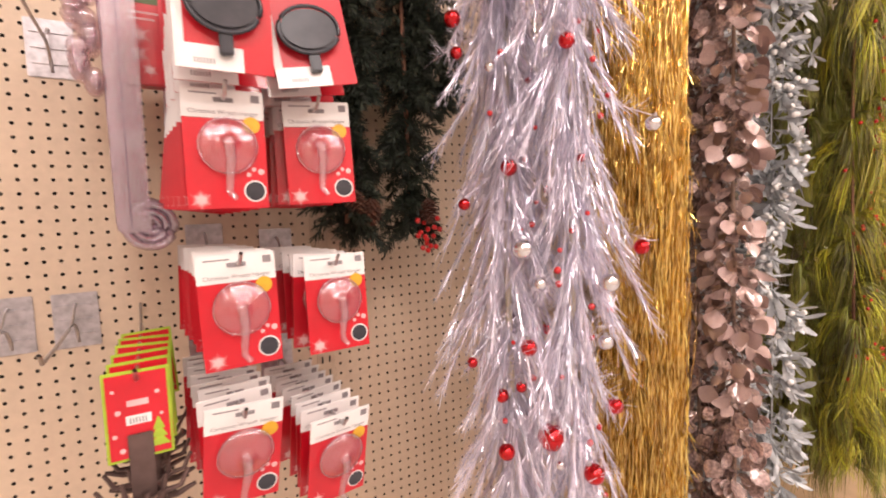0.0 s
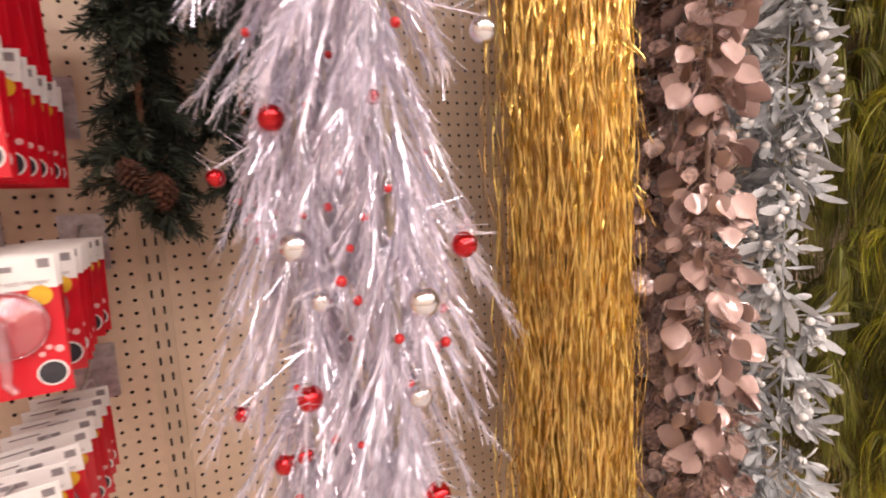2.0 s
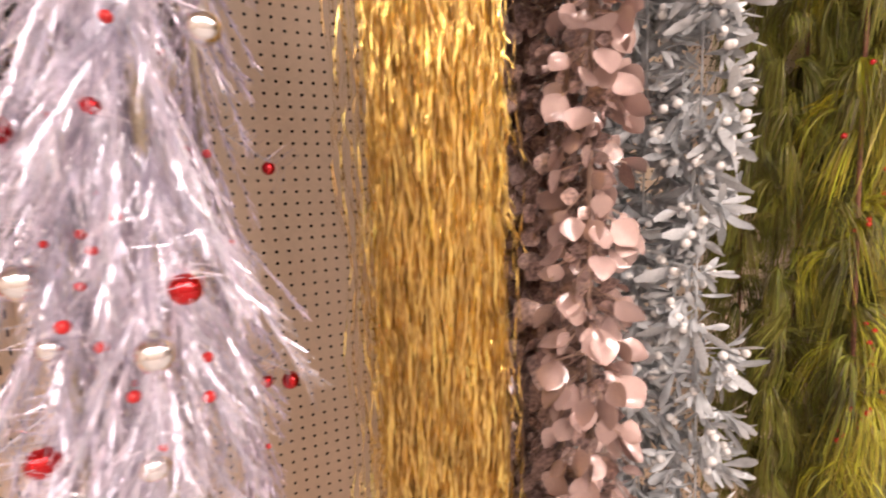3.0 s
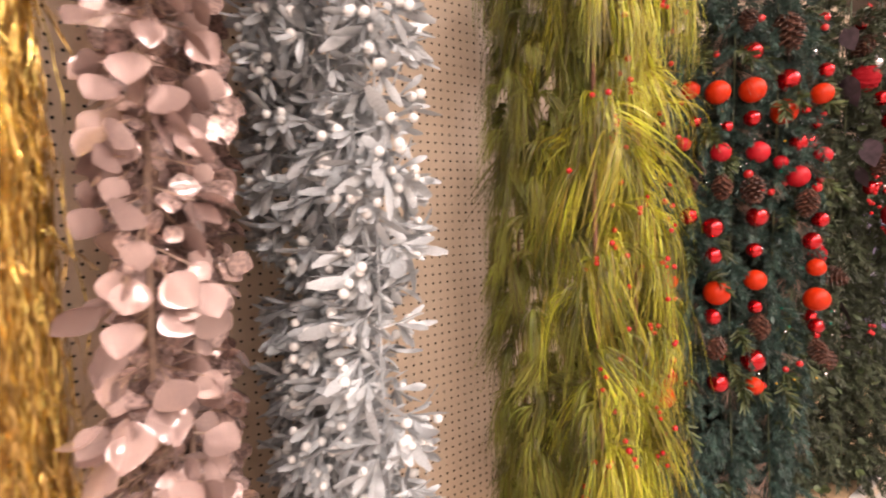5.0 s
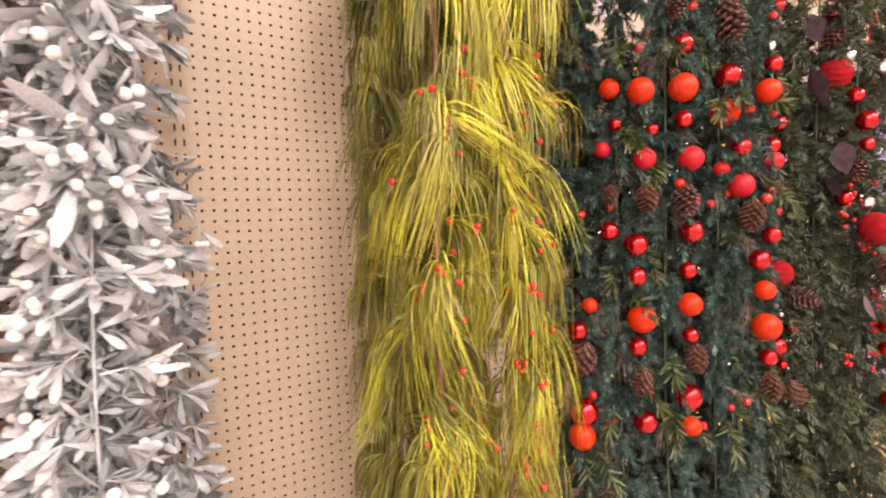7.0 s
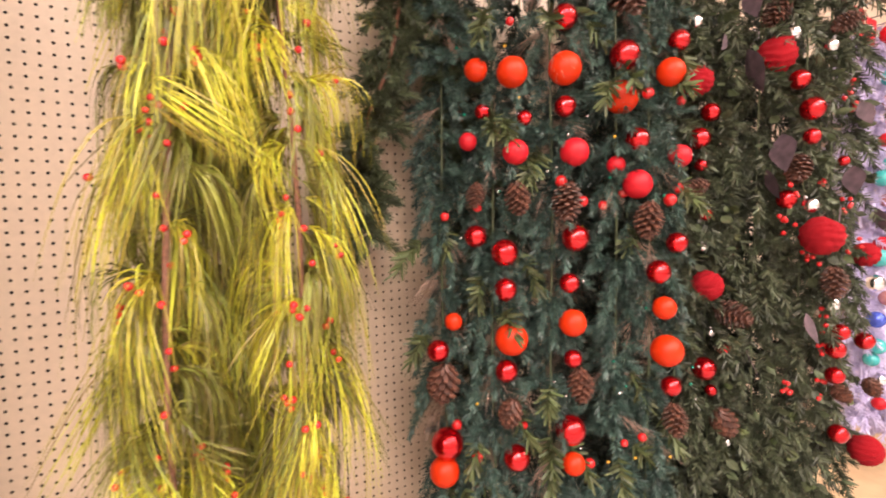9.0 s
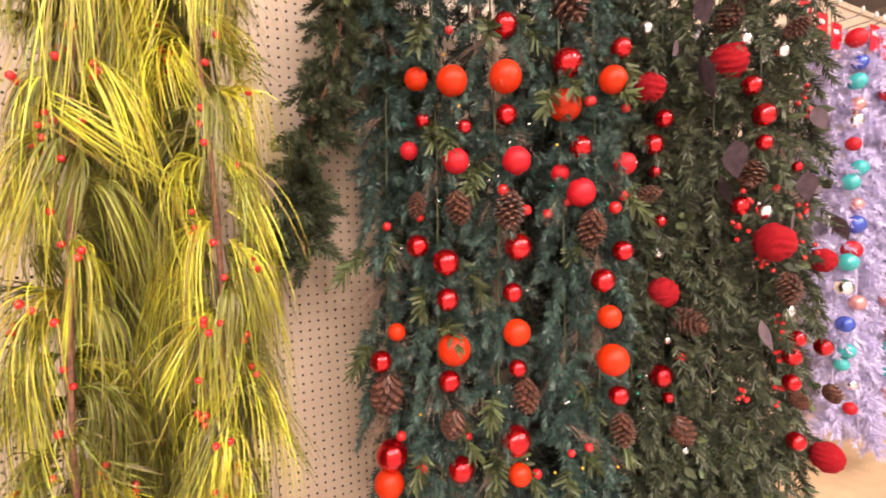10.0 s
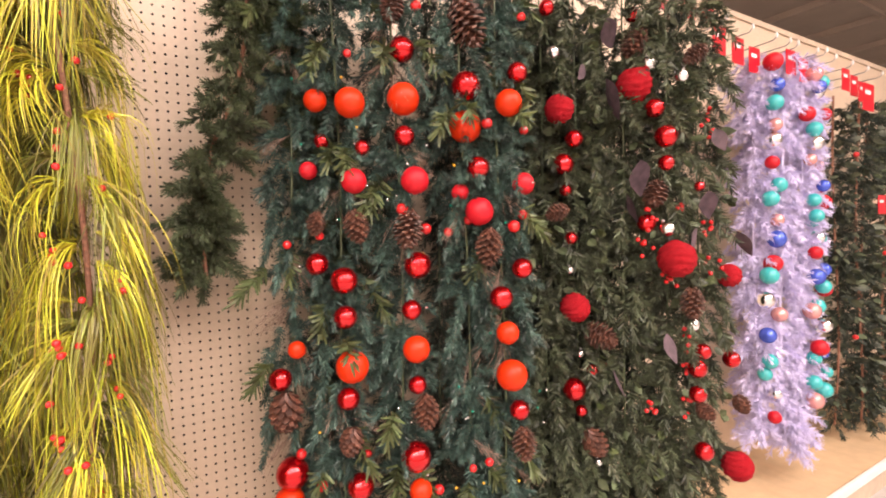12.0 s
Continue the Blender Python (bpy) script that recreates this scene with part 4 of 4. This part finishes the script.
grown("upper_sprig_stem", tube([(1.53, -0.46, 1.97), (1.59, -0.49, 1.93), (1.66, -0.5, 1.86)], 0.0014, 6), M_SILVERLEAF, mist, stuff=False)
grown("upper_sprig", [leaves(spr2, unit(rng.normal(0, 0.6, (11, 3)) + np.array([[0.2, 0, -0.5]])), 0.05, "long", 0.3)], M_SILVERLEAF, mist, stuff=False)
garland_hook(1.515, -0.5)

# chartreuse long-needle pine garland
yellow = thing("chartreuse_pine_garland", 2.14, -0.42, 0.45, "chartreuse long-needle pine garland with red berries", "garland")
yl = [wavy_line(2.065, -0.475, 2.27, 0.5, 30, 0.016), wavy_line(2.25, -0.455, 2.27, 0.5, 30, 0.018, 2.2), wavy_line(2.14, -0.3, 2.27, 0.55, 30, 0.016, 4.0), wavy_line(2.13, -0.15, 2.27, 0.55, 30, 0.016, 5.0)]
stems(yellow, yl, 0.005, M_STEM, "reddish brown wrapped stem")


def long_needles(lines, per_m, blen, needles, nlen, width, rise=0.25):
    """Tufts of long needles which leave the strand together, bow out and then hang."""
    r, d = strand_tips(lines, per_m, (-0.35, 0.6), 0.004)
    n = len(r)
    L = blen * rng.uniform(0.3, 1.2, n)
    T = rng.uniform(0.3, 1.0, (n, needles))
    ax = r[:, None] + d[:, None] * (T * L[:, None])[..., None]
    D = np.repeat(d[:, None], needles, 1).reshape(-1, 3)
    A = side_of(D)
    sp = 0.5 * rng.uniform(0.05, 1.3, len(D))
    N = unit(D * np.cos(sp)[:, None] + A * np.sin(sp)[:, None])
    ln = nlen * rng.uniform(0.5, 1.2, len(D))
    fall = np.repeat(rng.uniform(0.6, 1.35, n), needles) * rng.uniform(0.85, 1.2, len(D))
    b = ax.reshape(-1, 3)
    s = np.linspace(0, 1, 8)
    P = b[:, None] + N[:, None] * (ln[:, None] * (0.9 * s - 0.55 * s ** 2)[None])[..., None]
    P[..., 2] += (ln * rise)[:, None] * (s - s ** 2)[None] - (0.82 * ln * fall)[:, None] * s[None] ** 1.8
    bow = np.repeat(side_of(d) * rng.normal(0, 0.33, (n, 1)), needles, 0) * ln[:, None] + side_of(N) * (ln * rng.normal(0, 0.1, len(ln)))[:, None]
    P += bow[:, None] * (s * s)[None, :, None]
    W = width * np.array([[0.8, 1, 1, 1, 1, 0.9, 0.7, 0.3]]) * np.ones((len(b), 1))
    return strips(P, W, side_of(N)), r, d


c1, yr, yd = long_needles(yl[:2], 46, 0.06, 34, 0.21, 0.0011)
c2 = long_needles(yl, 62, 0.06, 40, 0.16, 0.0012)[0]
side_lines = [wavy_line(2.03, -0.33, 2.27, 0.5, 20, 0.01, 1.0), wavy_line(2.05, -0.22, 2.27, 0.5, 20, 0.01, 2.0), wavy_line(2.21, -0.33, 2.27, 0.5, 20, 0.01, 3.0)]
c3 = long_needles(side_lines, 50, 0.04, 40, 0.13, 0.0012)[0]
grown("long_needles", [c1], M_YELLOW, yellow)
# Inner tufts wear the darkened colour as their shade.
grown("shaded_inner_needles", [c2, c3], M_YELLOW_SHADE, yellow)
nb = 0
for k in range(len(yr)):
    p = yr[k] + yd[k] * random.uniform(0.05, 0.1)
    if 0.8 < p[2] < 2.02 and p[1] < -0.47 and nb < 170:
        for j in range(random.choice((1, 1, 2, 3))):
            nb += 1
            ball(yellow, "red_berry", M_BERRY_O if j else M_BERRY, p[0] + random.gauss(0, 0.006), p[1] + random.gauss(0, 0.005), p[2] - 0.01 * j, random.uniform(0.0045, 0.0065), cap=False)
for k in range(22):
    z = 0.8 + k * 0.055
    for (lx, ly) in ((2.065, -0.49), (2.25, -0.47)):
        ball(yellow, "red_berry", M_BERRY, lx + 0.016 * math.sin(z * 4.1) + random.gauss(0, 0.012), ly - random.uniform(0.03, 0.09), z + random.gauss(0, 0.015), random.uniform(0.005, 0.007), cap=False)
garland_hook(2.15, -0.51)

# plain dark green garland arched on the board
arch = thing("arched_green_garland", 2.56, -0.14, 1.38, "plain dark green pine garland bent in an arch on the board", "garland", "green garlands")
al = np.array([(2.478, -0.15, 1.385), (2.47, -0.155, 1.5), (2.475, -0.16, 1.62), (2.51, -0.16, 1.74), (2.56, -0.17, 1.85), (2.59, -0.18, 2.0), (2.6, -0.2, 2.15), (2.6, -0.2, 2.27)])
al2 = np.array([(2.6, -0.18, 2.24), (2.66, -0.18, 2.1), (2.74, -0.18, 1.9), (2.79, -0.18, 1.6), (2.8, -0.18, 1.3)])
stems(arch, [al, al2], 0.005, M_STEM)
r_, d_ = strand_tips([al, al2], 240, (-0.5, 0.8))
grown("needles", [brush_tips(r_, d_, 0.08, 150, 0.023, 0.0016, 0.15)], M_PINE_MID, arch)
garland_hook(2.6, -0.22)

ORANGE_BALLS = [
    (2.91, -0.43, 1.82, 0.040), (3.07, -0.46, 1.76, 0.042), (2.79, -0.38, 1.81, 0.037), (2.72, -0.33, 1.82, 0.028), (3.15, -0.54, 1.81, 0.034),
    (2.77, -0.39, 1.17, 0.040), (2.92, -0.44, 1.20, 0.034), (3.14, -0.54, 1.12, 0.040), (2.66, -0.30, 1.21, 0.022), (2.63, -0.29, 0.83, 0.038),
    (2.92, -0.44, 0.84, 0.029), (3.13, -0.54, 1.23, 0.029),
]
SHINY_BALLS = [
    (2.91, -0.43, 1.94, 0.031), (3.07, -0.47, 1.86, 0.038), (3.18, -0.54, 1.89, 0.026), (2.91, -0.43, 1.73, 0.026), (2.73, -0.34, 1.72, 0.019),
    (2.81, -0.40, 1.70, 0.018), (3.08, -0.50, 1.65, 0.029), (2.71, -0.33, 1.42, 0.028), (2.76, -0.38, 1.38, 0.033), (2.93, -0.44, 1.41, 0.034),
    (2.91, -0.44, 1.30, 0.025), (3.19, -0.53, 1.39, 0.027), (3.12, -0.53, 1.32, 0.030), (2.62, -0.29, 1.14, 0.028), (2.76, -0.38, 1.09, 0.028),
    (2.92, -0.44, 1.11, 0.023), (3.17, -0.53, 1.02, 0.026), (2.91, -0.44, 0.93, 0.038), (2.64, -0.29, 0.90, 0.041), (2.78, -0.39, 0.87, 0.033),
    (2.76, -0.38, 1.29, 0.029),
]
SATIN_BALLS = [
    (2.79, -0.39, 1.62, 0.031), (2.93, -0.44, 1.62, 0.035), (3.20, -0.53, 1.61, 0.029), (3.08, -0.50, 1.54, 0.036), (3.05, -0.46, 1.59, 0.023),
    (2.70, -0.32, 1.65, 0.022),
]
BERRIES = [
    (2.70, -0.34, 0.87, 0.014), (2.66, -0.31, 0.95, 0.013), (2.90, -0.43, 1.55, 0.015), (2.96, -0.44, 1.50, 0.014), (3.07, -0.47, 1.52, 0.013),
    (3.17, -0.53, 1.50, 0.016), (3.20, -0.53, 1.53, 0.013), (3.02, -0.45, 1.49, 0.012), (2.72, -0.33, 1.49, 0.011), (2.65, -0.29, 1.47, 0.011),
    (3.10, -0.52, 1.76, 0.014), (3.21, -0.53, 1.75, 0.012), (3.21, -0.53, 2.04, 0.012), (2.95, -0.44, 2.05, 0.014), (2.79, -0.38, 1.93, 0.010),
    (3.08, -0.52, 0.90, 0.011), (3.05, -0.49, 0.88, 0.010), (2.80, -0.40, 0.95, 0.010), (2.97, -0.45, 0.83, 0.013),
]
TREE_CONES = [
    (3.08, -0.46, 2.02, 0.061), (2.89, -0.42, 2.04, 0.035), (2.79, -0.39, 1.51, 0.038), (2.91, -0.43, 1.50, 0.046), (3.09, -0.52, 1.45, 0.043),
    (2.71, -0.33, 1.52, 0.028), (2.63, -0.29, 1.06, 0.050), (2.76, -0.39, 0.99, 0.036), (2.94, -0.44, 1.04, 0.040), (3.18, -0.53, 0.93, 0.039),
]
SHINY_BALLS_2 = [
    (3.34, -0.48, 2.11, 0.022), (3.68, -0.50, 2.15, 0.023), (3.47, -0.40, 1.69, 0.033), (3.51, -0.41, 1.77, 0.028), (3.70, -0.56, 1.85, 0.029),
    (3.71, -0.59, 1.76, 0.034), (3.71, -0.59, 1.68, 0.024), (3.48, -0.40, 1.61, 0.019), (3.68, -0.54, 1.50, 0.028), (3.49, -0.41, 1.46, 0.020),
    (3.49, -0.41, 0.98, 0.036), (3.51, -0.42, 0.91, 0.018), (3.54, -0.44, 1.04, 0.018), (3.84, -0.62, 1.09, 0.025), (3.81, -0.62, 1.04, 0.028),
    (3.81, -0.62, 0.96, 0.027), (4.00, -0.62, 1.04, 0.028), (3.84, -0.62, 0.77, 0.029), (3.83, -0.62, 1.61, 0.016),
]
FELT_BALLS = [
    (3.46, -0.40, 1.86, 0.044), (3.67, -0.51, 1.93, 0.053), (3.50, -0.41, 1.24, 0.046), (3.71, -0.62, 1.39, 0.054), (4.03, -0.62, 0.67, 0.048),
    (3.99, -0.62, 1.32, 0.037),
]
SILVER_BALLS = [
    (3.76, -0.62, 1.94, 0.020), (3.70, -0.55, 1.99, 0.024), (3.42, -0.43, 2.02, 0.020), (3.71, -0.60, 1.48, 0.024), (3.80, -0.62, 1.18, 0.023),
    (3.49, -0.41, 1.36, 0.014), (3.52, -0.42, 1.09, 0.014), (3.56, -0.45, 0.74, 0.016),
]
CONES_2 = [
    (3.68, -0.50, 2.06, 0.046), (3.69, -0.56, 1.59, 0.045), (3.42, -0.42, 1.54, 0.034), (3.56, -0.45, 1.15, 0.052), (3.54, -0.44, 0.81, 0.049),
    (3.78, -0.62, 1.25, 0.045), (3.84, -0.62, 0.90, 0.032), (4.05, -0.62, 0.88, 0.034), (3.81, -0.62, 2.01, 0.035),
]
MAUVE_LEAVES = [
    (3.60, -0.46, 2.09, 0.056), (3.59, -0.46, 1.90, 0.060), (3.67, -0.52, 1.64, 0.067), (3.59, -0.47, 1.00, 0.054), (3.80, -0.62, 1.43, 0.059),
    (4.02, -0.62, 1.42, 0.056), (3.63, -0.5, 1.55, 0.05), (3.86, -0.62, 1.55, 0.055), (3.52, -0.44, 1.95, 0.045), (3.7, -0.58, 1.12, 0.05), (3.9, -0.62, 1.75, 0.05),
]
B = 0.0

# blue-green pine garlands with red and orange balls
tree = thing("red_ball_pine_garland", 2.93, -0.36, 0.4, "blue-green pine garlands with red and orange balls and pine cones", "garland")
tl = [wavy_line(2.68, -0.22, 2.27, 0.25, 30, 0.012), wavy_line(2.775, -0.31, 2.27, 0.25, 30, 0.012, 1.0), wavy_line(2.915, -0.37, 2.27, 0.25, 30, 0.012, 2.0),
      wavy_line(3.08, -0.43, 2.27, 0.25, 30, 0.012, 3.0), wavy_line(3.18, -0.45, 2.27, 0.25, 30, 0.012, 4.0), wavy_line(2.95, -0.2, 2.27, 0.27, 30, 0.012, 5.0), wavy_line(2.8, -0.15, 2.27, 0.27, 30, 0.012, 0.5), wavy_line(3.1, -0.25, 2.27, 0.27, 30, 0.012, 1.5), wavy_line(3.27, -0.3, 2.27, 0.27, 30, 0.012, 2.5)]
stems(tree, tl, 0.003, M_PINE_MID)
TREE_SPOTS = ORANGE_BALLS + SHINY_BALLS + SATIN_BALLS + BERRIES + [(x, y, z + dz * r, 0.75 * r) for x, y, z, r in TREE_CONES for dz in (-0.55, 0.0, 0.55)]
r_, d_ = strand_tips(tl[:5], 95, (-0.2, 0.8))
grown("needles", [cleared(brush_tips(r_, d_, 0.074, 150, 0.021, 0.0012), TREE_SPOTS)], M_PINE_BLUE, tree)


def hanging_sprays(lines, per_m, reach, length, needles, nlen, width, spots):
    """Brush-like sprays that leave the strand and hang down in front of it."""
    r, d = strand_tips(lines, per_m, (0.1, 0.5), 0.0)
    out = r + d * (reach * rng.uniform(0.6, 1.2, len(r)))[:, None]
    hang = unit(d * 0.5 + np.array([[0, 0, -1.0]]))
    return [cleared(brush_tips(out, hang, length, needles, nlen, width, 0.1), spots)]


grown("sprays", hanging_sprays(tl[:5], 24, 0.05, 0.11, 230, 0.02, 0.0012, TREE_SPOTS), M_PINE_BLUE, tree)
# Very dark green on the rear strands paints the shade in the gaps.
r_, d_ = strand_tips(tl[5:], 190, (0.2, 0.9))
grown("shaded_inner_needles", [pine_tips(r_, d_, 0.06, 40, 0.024, 0.0016)], M_PINE, tree)
grown("bare_needles", [tinsel_branches(tl[:5], 9, 0.05, 24, 0.075, 0.0006, (0.1, 0.8), 0.5)], M_STEM_TAUPE, tree)
r_, d_ = strand_tips(tl[:5], 5, (-0.1, 0.7))
d_[:, 1] = -np.abs(d_[:, 1])
grown("leaf_sprays", [brush_tips(r_ + d_ * 0.05, unit(d_ + np.array([[0, 0, -0.7]])), 0.085, 44, 0.04, 0.0042, 0.2)], M_LEAF_LIGHT, tree)
for x, y, z, r in ORANGE_BALLS:
    ball(tree, "orange_ball", M_ORANGE, x, y + B, z, r, cap=False, label="satin orange ball")
for x, y, z, r in SHINY_BALLS:
    ball(tree, "red_ball", M_RED_SHINY, x, y + B, z, r, cap=False, label="shiny red ball")
for x, y, z, r in SATIN_BALLS:
    ball(tree, "satin_ball", M_RED_MATTE, x, y + B, z, r, cap=False, label="satin red ball")
for x, y, z, r in BERRIES:
    ball(tree, "red_berry", M_BERRY, x, y + 0.005, z, r, cap=False)
for x, y, z, r in TREE_CONES:
    cone(tree, x, y - 0.005, z, r * 1.12)
for k in range(40):
    lx = random.uniform(2.64, 3.24)
    ball(tree, "glitter_bead", random.choice((M_SILVER, M_GREENB, M_YELLOW_STICKER)), lx, float(np.interp(lx, [2.64, 3.2], [-0.32, -0.56])), random.uniform(0.8, 1.9), 0.0035, cap=False)
garland_hook(2.9, -0.5)
garland_hook(3.1, -0.55)

# olive pine garlands with yarn balls and mauve leaves
olive = thing("yarn_ball_pine_garland", 3.7, -0.4, 0.4, "olive pine garlands with red yarn balls, cones and mauve leaves", "garland")
ol = [wavy_line(3.46, -0.32, 2.27, 0.25, 30, 0.014), wavy_line(3.56, -0.37, 2.27, 0.25, 30, 0.014, 1.0), wavy_line(3.69, -0.45, 2.27, 0.25, 30, 0.014, 2.0),
      wavy_line(3.81, -0.52, 2.27, 0.25, 30, 0.014, 3.0), wavy_line(3.97, -0.52, 2.27, 0.25, 30, 0.014, 4.0), wavy_line(3.75, -0.25, 2.27, 0.25, 30, 0.014, 5.0), wavy_line(4.0, -0.35, 2.27, 0.25, 30, 0.014, 0.5), wavy_line(3.4, -0.2, 2.27, 0.25, 30, 0.014, 1.5), wavy_line(3.58, -0.18, 2.27, 0.25, 30, 0.014, 2.5), wavy_line(3.7, -0.14, 2.27, 0.25, 30, 0.014, 3.5), wavy_line(3.86, -0.16, 2.27, 0.25, 30, 0.014, 4.5), wavy_line(4.02, -0.2, 2.27, 0.25, 30, 0.014, 5.5), wavy_line(3.32, -0.14, 2.27, 0.25, 30, 0.014, 0.2)]
stems(olive, ol, 0.003, M_PINE_MID)
OLIVE_SPOTS = SHINY_BALLS_2 + FELT_BALLS + SILVER_BALLS + CONES_2 + MAUVE_LEAVES
r_, d_ = strand_tips(ol[:5], 95, (-0.2, 0.85))
grown("needles", [cleared(brush_tips(r_, d_, 0.095, 130, 0.022, 0.0015), OLIVE_SPOTS)], M_PINE_OLIVE, olive)
# Rear strands here too have the gaps' shade put into their colour.
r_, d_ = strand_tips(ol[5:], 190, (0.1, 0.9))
grown("shaded_inner_needles", [pine_tips(r_, d_, 0.1, 44, 0.028, 0.0022, 0.8)], M_PINE, olive)
r_, d_ = strand_tips(ol[:5], 40, (-0.1, 0.6))
grown("flat_sprays", [cleared(brush_tips(r_ + d_ * 0.045, unit(d_ * 0.6 + np.array([[0, 0, -0.7]])), 0.11, 80, 0.03, 0.0026, 0.2), OLIVE_SPOTS)], M_PINE_OLIVE, olive)
r_, d_ = strand_tips(ol[:5], 60, (0.0, 0.7))
grown("broad_leaves", [leaves(r_ + d_ * 0.055, d_, 0.046, "oval", 0.2)], M_PINE_MID, olive)
r_, d_ = strand_tips(ol[:5], 6, (0.0, 0.7))
grown("pale_leaves", [leaves(np.repeat(r_ + d_ * 0.085, 4, 0), unit(np.repeat(d_, 4, 0) + rng.normal(0, 0.6, (4 * len(d_), 3))), 0.03, "round", 0.2)], M_LEAF_LIGHT, olive)
for x, y, z, r in SHINY_BALLS_2:
    ball(olive, "red_ball", M_RED_SHINY, x, y + B, z, r, cap=False, label="shiny red ball")
for x, y, z, r in FELT_BALLS:
    ball(olive, "yarn_ball", M_RED_FELT, x, y + B, z, r, cap=False, groove=0.055, label="red yarn-wound ball")
for x, y, z, r in SILVER_BALLS:
    ball(olive, "silver_ball", M_SILVER, x, y + 0.01, z, r, label="silver mirror ball")
for x, y, z, r in CONES_2:
    cone(olive, x, y - 0.005, z, r * 1.1, 60)
for x, y, z, r in MAUVE_LEAVES:
    dd = unit(np.array([[random.uniform(-0.7, 0.5), -0.25, -0.8]]))
    c = leaves(np.array([[x, y - 0.01, z + r * 0.8]]), dd, r * 2.1, "oval", 0.1, 0.1)
    grown("mauve_leaf", [c], M_MAUVE, olive, "dark mauve velvet leaf", smooth=True, stuff=False)
for k in range(12):
    cx, cz = random.uniform(3.45, 4.05), random.uniform(0.7, 2.0)
    cy = float(np.interp(cx, [3.45, 3.7, 4.05], [-0.42, -0.58, -0.62]))
    for j in range(6):
        ball(olive, "red_berry", M_BERRY, cx + random.gauss(0, 0.014), cy + random.gauss(0, 0.01), cz + random.gauss(0, 0.018), 0.007, cap=False)
garland_hook(3.6, -0.5)
garland_hook(3.9, -0.6)

# white garlands with coloured balls
flock = thing("white_pine_garland", 4.9, -0.32, 0.35, "white artificial pine garlands with red, teal and blue balls", "garland")
fl = [wavy_line(4.76, -0.32, 2.26, 0.5, 26, 0.015, 1.0), wavy_line(4.92, -0.36, 2.28, 0.42, 26, 0.015, 2.0), wavy_line(5.12, -0.35, 2.3, 0.36, 26, 0.015, 3.0), wavy_line(5.26, -0.3, 2.25, 0.5, 26, 0.012, 3.0), wavy_line(4.95, -0.2, 2.25, 0.5, 26, 0.012, 5.0)]
stems(flock, fl, 0.006, M_FLOCK)
FLOCK_SPOTS = []
for L in (fl[0], fl[2], fl[3]):
    for k in range(19):
        z = 0.62 + k * 0.088 + random.gauss(0, 0.012)
        x = float(np.interp(z, L[::-1, 2], L[::-1, 0])) + random.choice((-0.05, 0.05, 0.0)) * random.uniform(0.6, 1.1)
        FLOCK_SPOTS.append((x, L[0, 1] - random.uniform(0.05, 0.08), z, random.uniform(0.028, 0.042)))
r_, d_ = strand_tips(fl, 130, (-0.1, 0.75))
grown("needles", [cleared(brush_tips(r_, d_, 0.085, 70, 0.03, 0.0022), FLOCK_SPOTS)], M_FLOCK, flock)
FLOCK_MATS = [(M_RED_MATTE, "red_ball"), (M_TEAL, "teal_ball"), (M_SILVER, "silver_ball"), (M_BLUEB, "blue_ball"), (M_TEAL, "teal_ball"), (M_PINKB, "pink_ball")]
for k, (x, y, z, r) in enumerate(FLOCK_SPOTS):
    mt, nm = FLOCK_MATS[(k * 2 + k // 3 + 3 * (k // 19)) % 6]
    ball(flock, nm, mt, x, y, z, r, cap=False)
garland_hook(4.8, -0.42)
garland_hook(5.1, -0.44)

# far dark green garlands
far = thing("far_green_garland", 6.0, -0.3, 0.22, "dark green leafy garlands hanging over the base deck", "garland", "green garlands")
rl = [wavy_line(5.7 + 0.2 * k, -0.28 - 0.04 * (k % 2), 2.2, 0.3, 22, 0.02, k) for k in range(6)]
stems(far, rl, 0.006, M_STEM)
r_, d_ = strand_tips(rl, 110, (0.0, 0.8))
grown("needles", [pine_tips(r_, d_, 0.1, 34, 0.03, 0.0026)], M_PINE, far)
grown("leaves", [leaves(r_ + d_ * 0.07, d_, 0.06, "oval")], M_PINE_OLIVE, far)
for k in range(14):
    ball(far, "red_berry", M_BERRY, random.uniform(5.6, 6.6), -0.4, random.uniform(0.8, 2.0), 0.014, cap=False)

# hooks with white tips and red price tags above the white garlands
for k in range(9):
    hx = 4.3 + k * 0.19
    peg_hook(hx, HOOK_Z, 0.45, label="long zinc steel hook with a white plastic tip")


def price_tag(x, y, z, w, h):
    t = thing("price_tag", x, y, z, "red and white price tag hanging from a peg hook", "price tag", "red price tags")
    part("card", box_mesh(-w / 2, w / 2, -0.001, 0.001, -h, 0, bevel=0.0004), M_CARD_RED, t)
    part("print_bar", box_mesh(-w * 0.3, w * 0.2, -0.0018, -0.0012, -h * 0.4, -h * 0.25), M_CARD_WHITE, t)
    return t


for k in range(9):
    price_tag(4.3 + k * 0.19, -0.42 + 0.03 * (k % 3), HOOK_Z - 0.004, 0.09, 0.11)
for k in range(3):
    price_tag(3.9 + k * 0.12, -0.47, HOOK_Z + 0.01, 0.08, 0.06)
price_tag(5.75, -0.47, 1.62, 0.1, 0.1)
price_tag(5.6, -0.46, 2.2, 0.14, 0.14)
